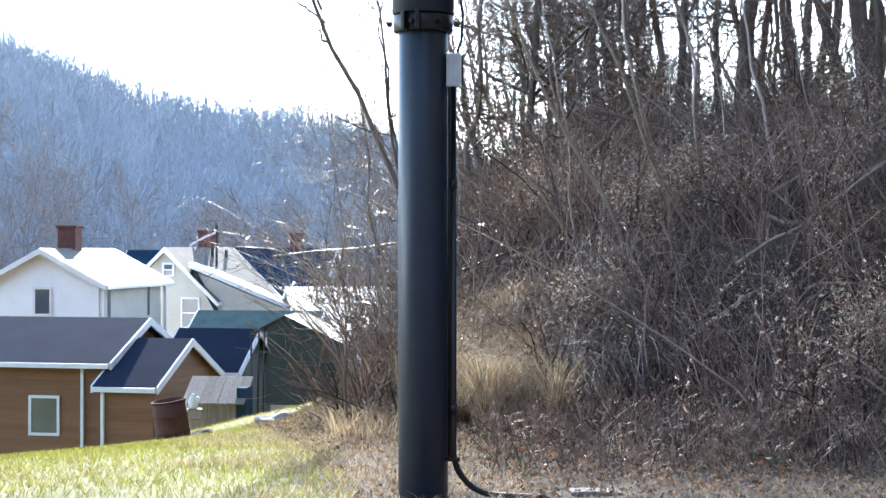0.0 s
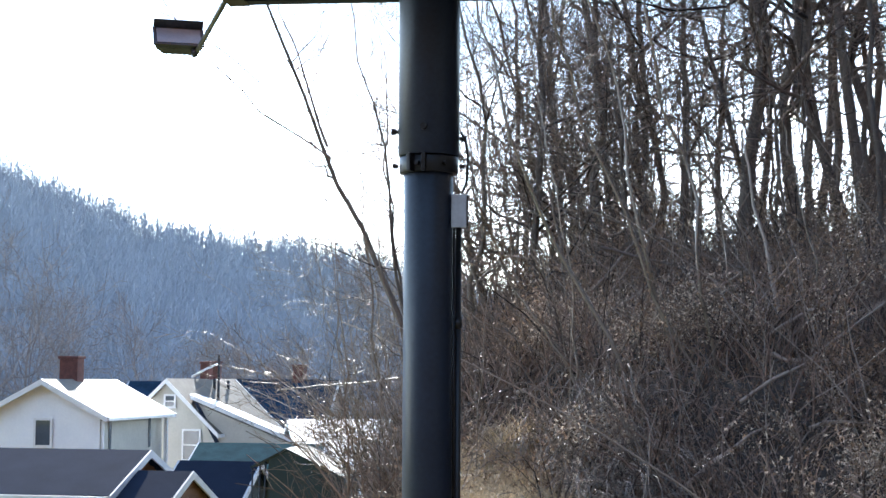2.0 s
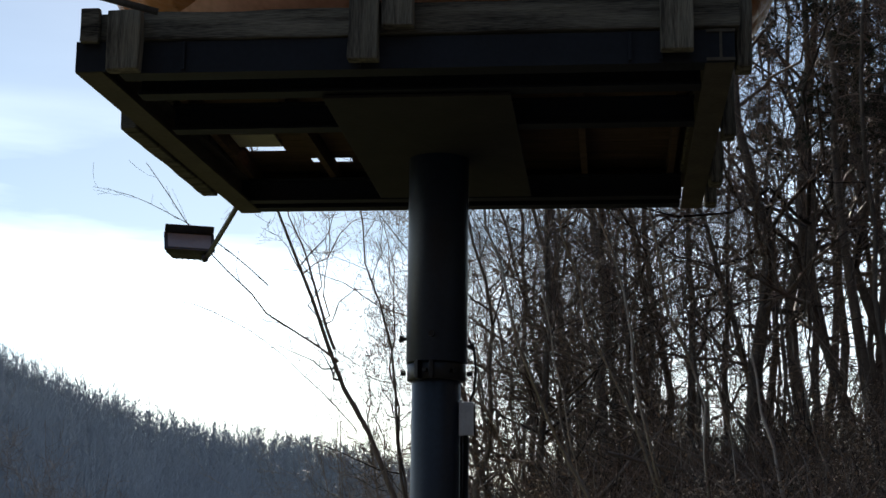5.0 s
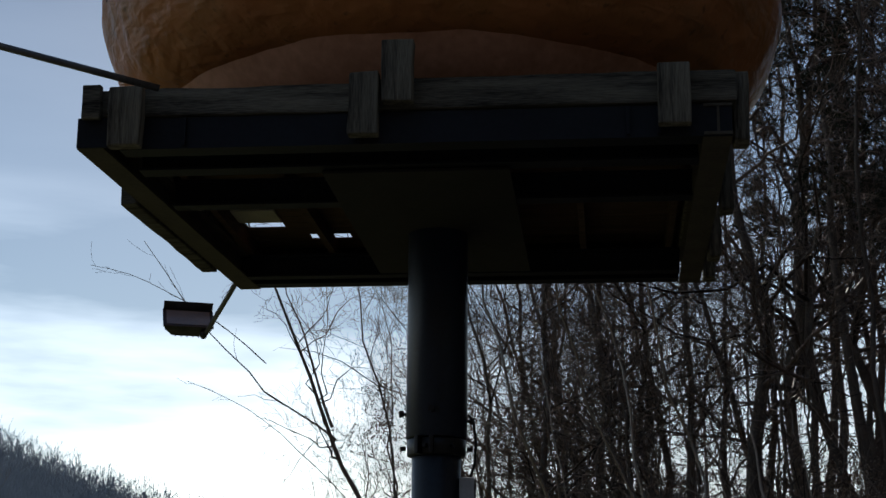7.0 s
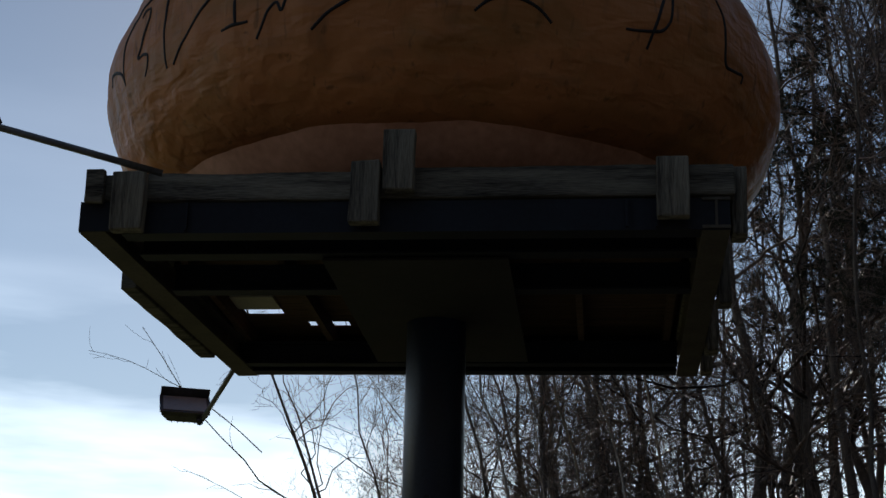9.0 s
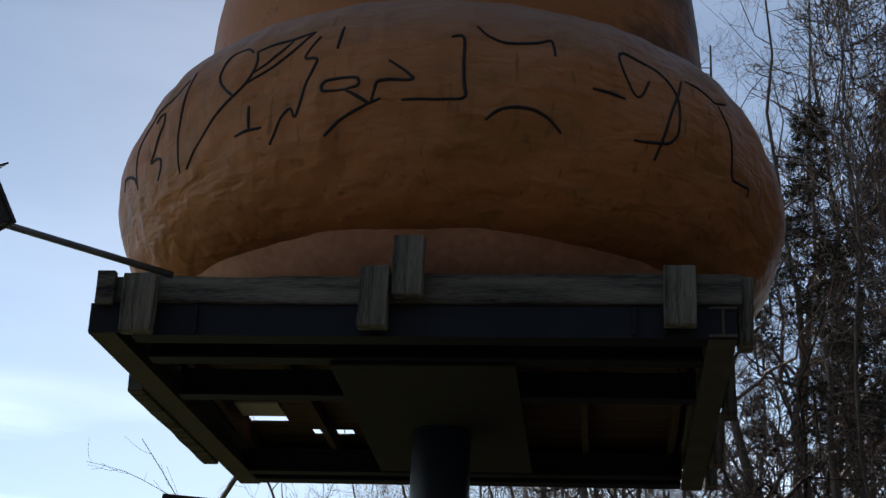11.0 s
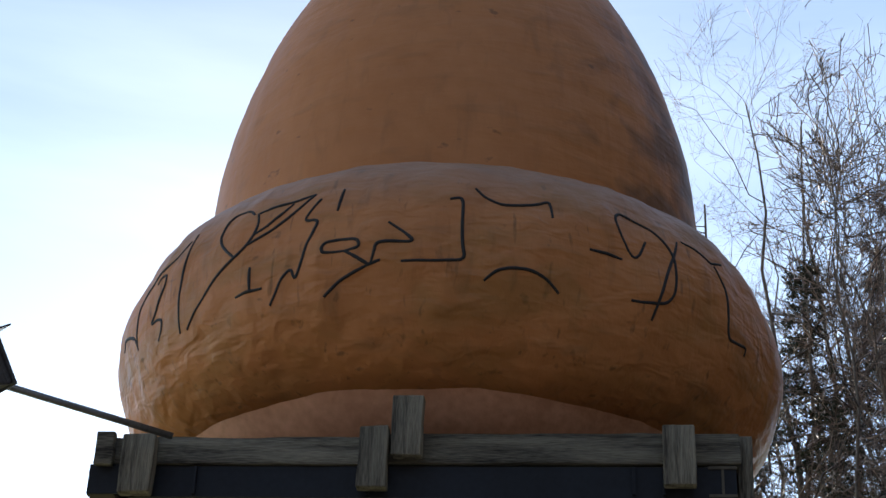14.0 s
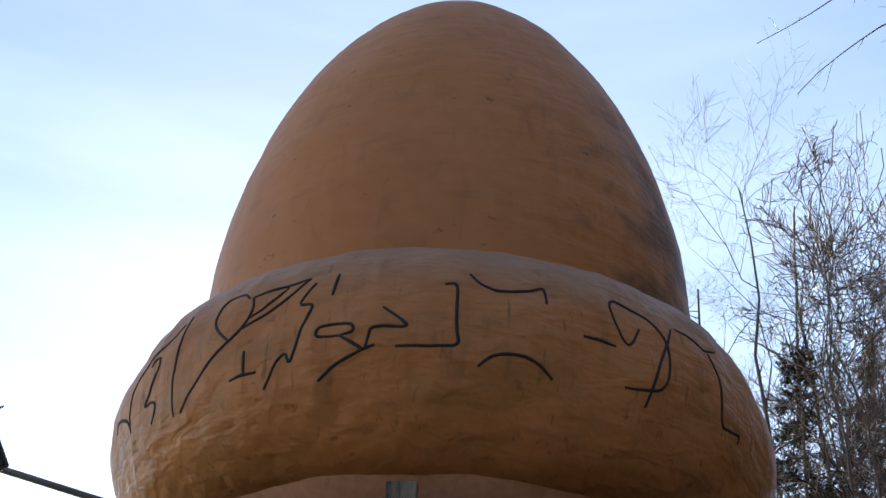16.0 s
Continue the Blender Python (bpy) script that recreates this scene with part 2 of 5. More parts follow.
M = {
    "acorn": acorn_paint("acorn_cap_paint", False),
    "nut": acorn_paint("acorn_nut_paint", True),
    "base": mat("faded_base_paint", (0.80, 0.42, 0.26), (0.60, 0.29, 0.165), rough=0.65, scale=3.5, fine=22, bump=0.6, var=0.6),
    "ink": mat("black_line_paint", (0.012, 0.012, 0.014), (0.02, 0.018, 0.016), rough=0.7, scale=20, fine=90, bump=0.1),
    "pole": mat("dark_pole_paint", (0.020, 0.031, 0.054), (0.012, 0.018, 0.031), rough=0.38, scale=4, fine=50, bump=0.06, var=0.8),
    "steel": mat("dark_blue_steel_paint", (0.017, 0.021, 0.030), (0.008, 0.009, 0.012), spec=0.3, rough=0.6, scale=5, fine=40, bump=0.1, var=1.2),
    # side-beam steel, paled and yellowed for the light bounced up from the ground
    "steel_lit": mat("lit_grimy_steel", (0.15, 0.13, 0.095), (0.06, 0.052, 0.04), rough=0.85, scale=5, fine=40, bump=0.15, var=1.2),
    "grime": mat("blackened_steel_plate", (0.040, 0.036, 0.031), (0.016, 0.015, 0.013), rough=0.85, scale=4, fine=30, bump=0.15, var=1.3),
    "timber": mat("weathered_timber", (0.22, 0.20, 0.15), (0.018, 0.015, 0.012), rough=0.9, scale=2.6, fine=30, bump=0.6, stretch=(0.5, 7, 7), var=0.6, rand=0.25),
    "post": mat("weathered_post", (0.27, 0.245, 0.185), (0.035, 0.03, 0.023), rough=0.9, scale=3.0, fine=30, bump=0.6, stretch=(7, 7, 0.5), var=0.6, rand=0.3),
    "deck": mat("brown_deck_board", (0.13, 0.075, 0.045), (0.045, 0.028, 0.018), rough=0.9, scale=6, fine=40, bump=0.4, stretch=(0.5, 7, 7), var=0.6, rand=0.3),
    "pale": mat("pale_board", (0.55, 0.52, 0.42), (0.42, 0.40, 0.33), rough=0.85, bump=0.1),
    "lamp": mat("grey_lamp_housing", (0.10, 0.105, 0.12), (0.06, 0.062, 0.07), rough=0.45, metal=0.6, bump=0.05),
    "galv": mat("galvanised_pipe", (0.22, 0.22, 0.22), (0.14, 0.14, 0.14), rough=0.45, metal=0.8, bump=0.05),
    "black": mat("black_plastic", (0.012, 0.012, 0.014), (0.008, 0.008, 0.009), rough=0.38, bump=0.05),
    "box": mat("grey_plastic_box", (0.60, 0.62, 0.65), (0.50, 0.52, 0.55), rough=0.45, scale=9, bump=0.05),
    "lens": mat("lamp_glass", (0.30, 0.34, 0.40), (0.25, 0.28, 0.34), rough=0.1, bump=0.0),
    "grass": mat("lawn_ground", (0.16, 0.165, 0.04), (0.10, 0.10, 0.03), rough=0.95, scale=0.8, fine=18, bump=0.5, var=1.2, coords="Object", dist=0.05),
    "soil": mat("leaf_litter_soil", (0.075, 0.054, 0.038), (0.028, 0.020, 0.015), rough=1.0, scale=1.5, fine=30, bump=0.8, var=1.3, dist=0.05),
    "bark": mat("grey_brown_bark", (0.22, 0.178, 0.145), (0.095, 0.076, 0.062), rough=0.9, scale=5, fine=40, bump=0.5, stretch=(3, 3, 0.6), var=0.8, rand=0.25),
    "twig": mat("twig_bark", (0.22, 0.155, 0.12), (0.085, 0.060, 0.047), island=0.9, rough=0.55, scale=3, fine=20, bump=0.0, var=1.3, rand=0.2, spec=0.45),
    "brush": mat("dry_brush_bark", (0.32, 0.225, 0.17), (0.12, 0.083, 0.062), island=0.9, rough=0.55, scale=3, fine=20, bump=0.0, var=1.3, rand=0.2, spec=0.45),
    "vine": mat("pale_vine_bark", (0.32, 0.265, 0.215), (0.17, 0.135, 0.11), island=0.6, rough=0.5, scale=3, fine=20, bump=0.2, var=1.3, rand=0.2, spec=0.4),
    "valley_twig": mat("pale_hazy_twigs", (0.30, 0.27, 0.26), (0.20, 0.18, 0.175), island=0.3, rough=1.0, scale=1, fine=8, bump=0.0, spec=0.0),
    "needle": mat("dark_conifer_needles", (0.045, 0.055, 0.028), (0.022, 0.028, 0.016), rough=0.8, scale=2, fine=20, bump=0.0, var=1.3),
    "drygrass": mat("dry_tan_grass", (0.56, 0.44, 0.27), (0.34, 0.25, 0.15), island=0.5, through_light=0.35, rough=0.75, scale=1.5, fine=12, bump=0.0, var=1.3),
    "seed": mat("dead_leaf_brown", (0.38, 0.26, 0.17), (0.15, 0.095, 0.06), island=0.8, through_light=0.22, rough=0.85, scale=2.0, fine=9, bump=0.0, var=1.4),
    "blade": mat("green_grass_blades", (0.30, 0.30, 0.065), (0.20, 0.20, 0.045), island=0.35, through_light=0.45, spec=0.08, rough=0.9, scale=0.7, fine=5, bump=0.0, var=1.3),
    # both far colours carry the blue-grey of the valley haze
    "far": mat("hazed_winter_woods", (0.29, 0.325, 0.385), (0.23, 0.258, 0.305), spec=0.0, island=0.12, rough=1.0, scale=0.05, fine=0.5, bump=0.0, var=1.2),
    "farground": mat("hazed_hillside_litter", (0.43, 0.47, 0.54), (0.32, 0.345, 0.395), rough=1.0, scale=0.03, fine=0.3, bump=0.0, var=1.3),
    "siding_brown": mat("stained_wood_siding", (0.27, 0.125, 0.05), (0.17, 0.075, 0.03), rough=0.7, scale=2, fine=14, bump=0.1, stretch=(0.4, 0.4, 6), var=1.2, rand=0.12),
    "siding_white": mat("white_siding", (0.86, 0.87, 0.88), (0.80, 0.81, 0.83), rough=0.6, scale=1, fine=9, bump=0.05),
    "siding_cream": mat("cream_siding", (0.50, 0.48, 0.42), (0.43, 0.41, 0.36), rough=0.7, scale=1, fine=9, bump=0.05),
    "shingle_dark": mat("dark_blue_grey_shingle", (0.032, 0.042, 0.068), (0.019, 0.025, 0.040), spec=0.05, rough=0.95, scale=0.9, fine=25, bump=0.3, var=1.2, rand=0.15),
    "shingle_pale": mat("pale_weathered_shingle", (0.155, 0.137, 0.108), (0.115, 0.100, 0.080), rough=0.75, scale=2, fine=20, bump=0.2, rand=0.08),
    "shingle_green": mat("green_metal_roof", (0.04, 0.11, 0.115), (0.028, 0.075, 0.08), spec=0.1, rough=0.9, scale=2, fine=20, bump=0.1),
    "roof_white": mat("white_metal_roof", (0.80, 0.80, 0.80), (0.68, 0.68, 0.68), rough=0.35, scale=1, fine=14, bump=0.05),
    "tarp": mat("dark_green_tarp", (0.030, 0.050, 0.050), (0.016, 0.026, 0.028), rough=0.6, scale=1.5, fine=12, bump=0.5, var=1.3, dist=0.1),
    "trim": mat("white_trim", (0.78, 0.78, 0.78), (0.70, 0.70, 0.70), rough=0.5, scale=3, bump=0.02),
    "glass": mat("window_glass", (0.10, 0.12, 0.14), (0.06, 0.07, 0.08), rough=0.06, scale=1, bump=0.0, spec=1.0),
    "shingle_blue": mat("deep_blue_shingle", (0.026, 0.055, 0.095), (0.015, 0.030, 0.055), spec=0.05, rough=0.95, scale=1.2, fine=20, bump=0.2),
    "whip": mat("smooth_pale_stem_bark", (0.30, 0.25, 0.20), (0.16, 0.13, 0.10), rough=0.22, scale=4, fine=30, bump=0.15, var=1.2, rand=0.2, spec=0.9),
    "wet_twig": mat("glinting_smooth_twig", (0.34, 0.26, 0.20), (0.16, 0.115, 0.085), island=0.8, rough=0.24, scale=3, fine=20, bump=0.0, var=1.3, spec=0.9),
    "seed_head": mat("pale_seed_heads", (0.70, 0.60, 0.47), (0.42, 0.32, 0.23), island=0.6, through_light=0.5, rough=0.8, scale=2, fine=9, bump=0.0, var=1.3),
    "ivy": mat("dull_green_leaves", (0.075, 0.11, 0.035), (0.04, 0.06, 0.02), island=0.5, through_light=0.3, rough=0.6, scale=2, fine=9, bump=0.0, var=1.3),
    "rustleaf": mat("rust_orange_leaf", (0.50, 0.17, 0.05), (0.28, 0.09, 0.03), island=0.4, through_light=0.35, rough=0.8, scale=2, fine=9, bump=0.0, var=1.3),
    "brick": mat("red_brick", (0.15, 0.055, 0.045), (0.09, 0.035, 0.03), rough=0.9, scale=5, fine=25, bump=0.4),
    "shed": mat("grey_shed_board", (0.30, 0.26, 0.21), (0.19, 0.16, 0.13), rough=0.9, scale=3, fine=20, bump=0.3, stretch=(6, 6, 0.5), rand=0.2),
    "rust": mat("rusty_steel_barrel", (0.115, 0.045, 0.030), (0.055, 0.025, 0.02), rough=0.9, scale=5, fine=30, bump=0.3, var=0.8),
    "gravel": mat("roadside_gravel", (0.125, 0.118, 0.108), (0.07, 0.067, 0.062), rough=1.0, scale=3, fine=40, bump=0.8, var=1.3),
    "stone": mat("grey_block", (0.34, 0.32, 0.29), (0.22, 0.20, 0.18), rough=0.95, scale=6, fine=40, bump=0.5),
    "jug": mat("white_plastic_jug", (0.75, 0.77, 0.78), (0.65, 0.67, 0.69), rough=0.4, bump=0.0),
}


# ---------------------------------------------------------------- builders
def part(name, bm, material, parent=None, label=""):
    me = bpy.data.meshes.new(name)
    bm.to_mesh(me)
    bm.free()
    me.materials.append(M[material])
    ob = new(name, me)
    if parent:
        ob.parent = parent
    return tagged(ob, label)


def smooth(ob):
    ob.data.polygons.foreach_set("use_smooth", [True] * len(ob.data.polygons))
    return ob


def empty(name, m=None):
    ob = new(name)
    ob.empty_display_size = 0.2
    if m is not None:
        ob.matrix_basis = m
    return ob


def box_bm(x0, x1, y0, y1, z0, z1, bevel=0.0, bm=None):
    bm = bm or bmesh.new()
    vs = [bm.verts.new((x, y, z)) for x in (x0, x1) for y in (y0, y1) for z in (z0, z1)]
    fs = [bm.faces.new([vs[i] for i in f]) for f in ((0, 1, 3, 2), (4, 6, 7, 5), (0, 4, 5, 1), (2, 3, 7, 6), (0, 2, 6, 4), (1, 5, 7, 3))]
    if bevel:
        es = list({e for f in fs for e in f.edges})
        bmesh.ops.bevel(bm, geom=es, offset=bevel, segments=2, affect="EDGES", profile=0.6)
    return bm


def lathe_bm(profile, seg=32, close=False, bm=None):
    """A body of revolution round z from (radius, height) pairs."""
    bm = bm or bmesh.new()
    rings = []
    for r, z in profile:
        rings.append([bm.verts.new((r * math.cos(2 * math.pi * i / seg), r * math.sin(2 * math.pi * i / seg), z)) for i in range(seg)])
    for a, b in zip(rings, rings[1:]):
        for i in range(seg):
            j = (i + 1) % seg
            bm.faces.new((a[i], a[j], b[j], b[i]))
    if close:
        bm.faces.new(rings[0][::-1])
        bm.faces.new(rings[-1])
    return bm


def pipe_bm(points, radius, seg=10, bm=None):
    """A round pipe along points, with mitred bends and closed ends."""
    bm = bm or bmesh.new()
    pts = [Vector(p) for p in points]
    rings, last = [], None
    for i, p in enumerate(pts):
        d = (pts[min(i + 1, len(pts) - 1)] - pts[max(i - 1, 0)]).normalized()
        side = last - d * last.dot(d) if last else d.cross(Vector((0.31, 0.2, 0.93)))
        side.normalize()
        last = side
        up = d.cross(side)
        r = radius[i] if isinstance(radius, (list, tuple)) else radius
        rings.append([bm.verts.new(p + r * (side * math.cos(2 * math.pi * k / seg) + up * math.sin(2 * math.pi * k / seg))) for k in range(seg)])
    for a, b in zip(rings, rings[1:]):
        for k in range(seg):
            j = (k + 1) % seg
            bm.faces.new((a[k], a[j], b[j], b[k]))
    bm.faces.new(rings[0][::-1])
    bm.faces.new(rings[-1])
    return bm


def quads_mesh(name, verts, quads, material, parent=None, label="", shade=False):
    """One mesh object from arrays of corners and four-cornered faces."""
    me = bpy.data.meshes.new(name)
    verts, quads = np.asarray(verts, np.float32).reshape(-1, 3), np.asarray(quads, np.int32).reshape(-1, 4)
    me.vertices.add(len(verts))
    me.vertices.foreach_set("co", verts.ravel())
    me.loops.add(quads.size)
    me.loops.foreach_set("vertex_index", quads.ravel())
    me.polygons.add(len(quads))
    me.polygons.foreach_set("loop_start", np.arange(len(quads), dtype=np.int32) * 4)
    if shade:
        me.polygons.foreach_set("use_smooth", np.ones(len(quads), bool))
    me.update(calc_edges=True)
    me.materials.append(M[material])
    ob = new(name, me)
    if parent:
        ob.parent = parent
    return tagged(ob, label)


def unit(v):
    return v / np.maximum(np.linalg.norm(v, axis=-1, keepdims=True), 1e-9)


def tubes(pts, rad, sides=4):
    """Corners and faces of many tapered tubes at once: pts (m, n, 3), rad (m, n)."""
    m, n, _ = pts.shape
    d = np.gradient(pts, axis=1)
    d = unit(d)
    ref = np.where(np.abs(d[..., 2:3]) > 0.9, np.array([1.0, 0.1, 0]), np.array([0.1, 0, 1.0]))
    s = unit(np.cross(d, ref))
    u = np.cross(d, s)
    a = np.arange(sides) * 2 * np.pi / sides
    v = pts[:, :, None, :] + rad[:, :, None, None] * (s[:, :, None, :] * np.cos(a)[:, None] + u[:, :, None, :] * np.sin(a)[:, None])
    idx = np.arange(m * n * sides).reshape(m, n, sides)
    nxt = np.roll(idx, -1, axis=2)
    q = np.stack([idx[:, :-1], nxt[:, :-1], nxt[:, 1:], idx[:, 1:]], -1)
    return v.reshape(-1, 3), q.reshape(-1, 4)


def merge(chunks):
    vs, qs, k = [], [], 0
    for v, q in chunks:
        vs.append(v)
        qs.append(q + k)
        k += len(v)
    return np.concatenate(vs), np.concatenate(qs)


# ---------------------------------------------------------------- ground
def sstep(a, b, x):
    t = np.clip((x - a) / (b - a), 0, 1)
    return t * t * (3 - 2 * t)


def bank_front(x):
    """Where the bank begins to rise."""
    return 15.5 - 1.1 * np.clip(x, 0, 3.4) - 0.1 * np.clip(x, 3.4, 12) + 6.0 * sstep(0.5, -4.0, x)


def ground_z(x, y):
    """Height of the ground: a lawn falling to the valley, a steep wooded bank at the side."""
    x, y = np.asarray(x, float), np.asarray(y, float)
    tilt = 0.215 * sstep(7, 28, y)
    lawn = -0.050 * np.clip(y - 9, 0, 19) - 0.006 * np.clip(y - 9, -9, 0) + tilt * np.clip(x, -14, 2)
    lawn = lawn + 0.03 * np.clip(x + 3.5, -11, 0) * sstep(7, 28, y)
    lawn = lawn - 3.6 * sstep(29, 44, y) - 2.6 * sstep(44, 80, y)
    front = bank_front(x)
    bank = (1.3 * sstep(0, 5.0, y - front) + 1.8 * sstep(2.0, 14.5, y - front)) * sstep(-2.6, 1.5, x) * (1 + 0.02 * np.clip(x, 0, 20))
    bank = bank + 0.07 * np.clip(y - front - 13.5, 0, 60) * sstep(-1.0, 6.0, x - 0.12 * np.clip(y - 30, 0, 100))
    bank = bank * np.where(y > 40, sstep(-2, 10, x), 1) if np.ndim(y) else bank
    rear = 0.75 * np.clip(-14 - y, 0, 60)      # unseen slope added behind the viewer to cut sky light on the fronts
    side = 1.5 * np.clip(x - 0.31 * np.clip(y, 0, 200) - 4.2, 0, 22) * sstep(70, 30, y)      # unseen hillside added right of the view, keeps low sky off the acorn
    return lawn + bank + np.maximum(rear, side)


def build_ground():
    xs = np.concatenate([np.linspace(-900, -40, 24), np.linspace(-38, -10, 30), np.linspace(-9.5, 16, 120), np.linspace(17, 50, 30), np.linspace(60, 900, 20)])
    ys = np.concatenate([np.linspace(-600, -10, 16), np.linspace(-8, 4, 14), np.linspace(4.5, 36, 140), np.linspace(37, 90, 50), np.linspace(100, 1500, 24)])
    X, Y = np.meshgrid(xs, ys)
    Z = ground_z(X, Y)
    rough = np.array([noise.noise(Vector((x * 0.7, y * 0.7, 0))) + 0.5 * noise.noise(Vector((x * 2.1, y * 2.1, 3))) for x, y in zip(X.ravel(), Y.ravel())]).reshape(X.shape)
    Z = Z + rough * (0.012 + 0.16 * sstep(-3, 1, X) * sstep(14, 18, Y)) * (Y > 5)
    V = np.stack([X, Y, Z], -1).reshape(-1, 3)
    i = np.arange(len(xs) * len(ys)).reshape(len(ys), len(xs))
    q = np.stack([i[:-1, :-1], i[:-1, 1:], i[1:, 1:], i[1:, :-1]], -1)
    ob = quads_mesh("ground", V, q, "grass", label="sunlit lawn running into a littered wooded bank", shade=True)
    ob.data.materials.append(M["soil"])
    ob.data.materials.append(M["gravel"])
    cx, cy = X[:-1, :-1].ravel(), Y[:-1, :-1].ravel()
    edge = np.maximum(-0.11 * cy + 0.15, -2.2) + 0.25 * np.sin(cy * 1.7)
    soil = ((cx > edge) & (cy > 6)) | (cx > 14) | (cy > 70)
    ob.data.polygons.foreach_set("material_index", np.where(cy < -16, 1, np.where(cy < 6.5, 2, soil.astype(np.int32))).astype(np.int32))
    tagged(ob, category="ground", kind="structure")


build_ground()

# ---------------------------------------------------------------- the pole
POLE = Vector((-0.106, 8.65, 0.0))


def ring_pipe(name, r, z0, z1, material, parent, label="", seg=40):
    ob = part(name, lathe_bm([(r - 0.012, z0), (r - 0.004, z0), (r, z0 + 0.006), (r, z1 - 0.006), (r - 0.004, z1), (r - 0.012, z1)], seg, True), material, parent, label)
    return smooth(ob)


def build_pole():
    p = tagged(empty("sign_pole", Matrix.Translation(POLE)), "dark painted steel telescoping pole carrying a platform", "pole")
    ring_pipe("lower_pipe", 0.133, -0.3, 2.62, "pole", p)
    ring_pipe("upper_pipe", 0.166, 2.60, 4.06, "pole", p)
    ring_pipe("clamp_band", 0.160, 2.505, 2.595, "black", p, "black clamp collar with bolts")
    for a in (238, 262):
        lug = part("clamp_lug", box_bm(0.155, 0.205, -0.012, 0.012, 2.503, 2.60, 0.004), "black", p)
        lug.matrix_basis = pose(0, 0, 0, 0, 0, a)
    for a in (250, 300, 180, 0):
        c, s = math.cos(radians(a)), math.sin(radians(a))
        b = part("clamp_bolt", pipe_bm([(c * 0.165, s * 0.165, 2.548), (c * 0.195, s * 0.195, 2.548)], 0.013, 6), "black", p)
    for a, z in ((182, 2.735), (262, 2.74), (2, 2.70)):
        c, s = math.cos(radians(a)), math.sin(radians(a))
        part("set_screw", pipe_bm([(c * 0.15, s * 0.15, z), (c * 0.178, s * 0.178, z), (c * 0.178, s * 0.178, z), (c * 0.205, s * 0.205, z)], [0.01, 0.01, 0.019, 0.019], 6), "black", p)
    # electric box and conduits on its flank
    e = tagged(empty("junction_box", Matrix.Translation(POLE + Vector((0.168, -0.06, 2.30)))), "small light grey electrical box fixed to the pole", "electrical box")
    part("housing", box_bm(-0.045, 0.036, -0.025, 0.03, -0.088, 0.088, 0.006), "box", e)
    part("cover", box_bm(-0.043, 0.034, -0.032, -0.0255, -0.088, 0.088, 0.003), "box", e)
    part("dark_side", box_bm(0.0365, 0.044, -0.02, 0.03, -0.085, 0.085, 0.004), "black", e, "dark side of the box")
    c = tagged(empty("conduit", Matrix.Translation(POLE)), "black plastic conduit running down the pole to the ground", "conduit")
    bend = [(0.162, -0.05, 2.215), (0.162, -0.05, 0.28)]
    for k in range(1, 9):
        a = radians(90 * k / 8)
        bend.append((0.162 + 0.24 * (1 - math.cos(a)), -0.05, 0.28 - 0.24 * math.sin(a)))
    bend += [(0.62, -0.05, 0.03), (0.9, -0.02, -0.04)]
    smooth(part("pipe", pipe_bm(bend, 0.0165, 10), "black", c))
    smooth(part("thin_pipe", pipe_bm([(0.138, -0.03, 2.22), (0.140, -0.03, 1.2), (0.139, -0.03, 0.22)], 0.008, 8), "black", c))
    for z in (1.70, 0.50):
        smooth(part("coupling", pipe_bm([(0.162, -0.05, z - 0.03), (0.162, -0.05, z + 0.03)], 0.021, 12), "black", c))
    smooth(part("strap", pipe_bm([(0.12, -0.06, 0.235), (0.195, -0.075, 0.235)], 0.012, 8), "black", c))
    w = tagged(smooth(part("power_cable", pipe_bm([(0.18, -0.05, 2.39), (0.205, -0.05, 2.46), (0.212, -0.05, 2.58), (0.20, -0.05, 2.68), (0.172, -0.04, 2.73)], 0.007, 8), "black")),
               "thin black cable looping from box into the pole", "cable")
    w.matrix_basis = Matrix.Translation(POLE)


build_pole()

# ---------------------------------------------------------------- the platform
H0 = EYE + 2.41          # underside of the steel frame
TURN = -5.6
PLAT = pose(-0.11, 8.50, H0, 0, 0, TURN)
HU, HV = 1.50, 1.465     # half width and half depth


def i_beam(a, b, height, width, web=0.012, flange=0.014):
    """An I-beam from a to b (centre of its bottom flange)."""
    a, b = Vector(a), Vector(b)
    d = (b - a).normalized()
    s = d.cross(Vector((0, 0, 1))).normalized()
    bm = bmesh.new()
    w, t, h = width / 2, web / 2, height
    outline = [(-w, 0), (w, 0), (w, flange), (t, flange), (t, h - flange), (w, h - flange), (w, h), (-w, h), (-w, h - flange), (-t, h - flange), (-t, flange), (-w, flange)]
    ends = [[bm.verts.new(p + s * x + Vector((0, 0, z))) for x, z in outline] for p in (a, b)]
    n = len(outline)
    for i in range(n):
        j = (i + 1) % n
        bm.faces.new((ends[0][i], ends[0][j], ends[1][j], ends[1][i]))
    bm.faces.new(ends[0][::-1])
    bm.faces.new(ends[1])
    return bm


def worn_beam(x0, x1, y0, y1, z0, z1, seed, cuts=10, amp=0.008):
    """A timber with chamfered, slightly crooked edges."""
    bm = box_bm(x0, x1, y0, y1, z0, z1, 0.010)
    long_edges = [e for e in bm.edges if e.calc_length() > 0.6 * max(x1 - x0, y1 - y0, z1 - z0)]
    bmesh.ops.subdivide_edges(bm, edges=long_edges, cuts=cuts)
    for v in bm.verts:
        v.co += amp * noise.noise_vector(v.co * 5.0 + Vector((seed * 7.1, seed, 0)))
    return bm


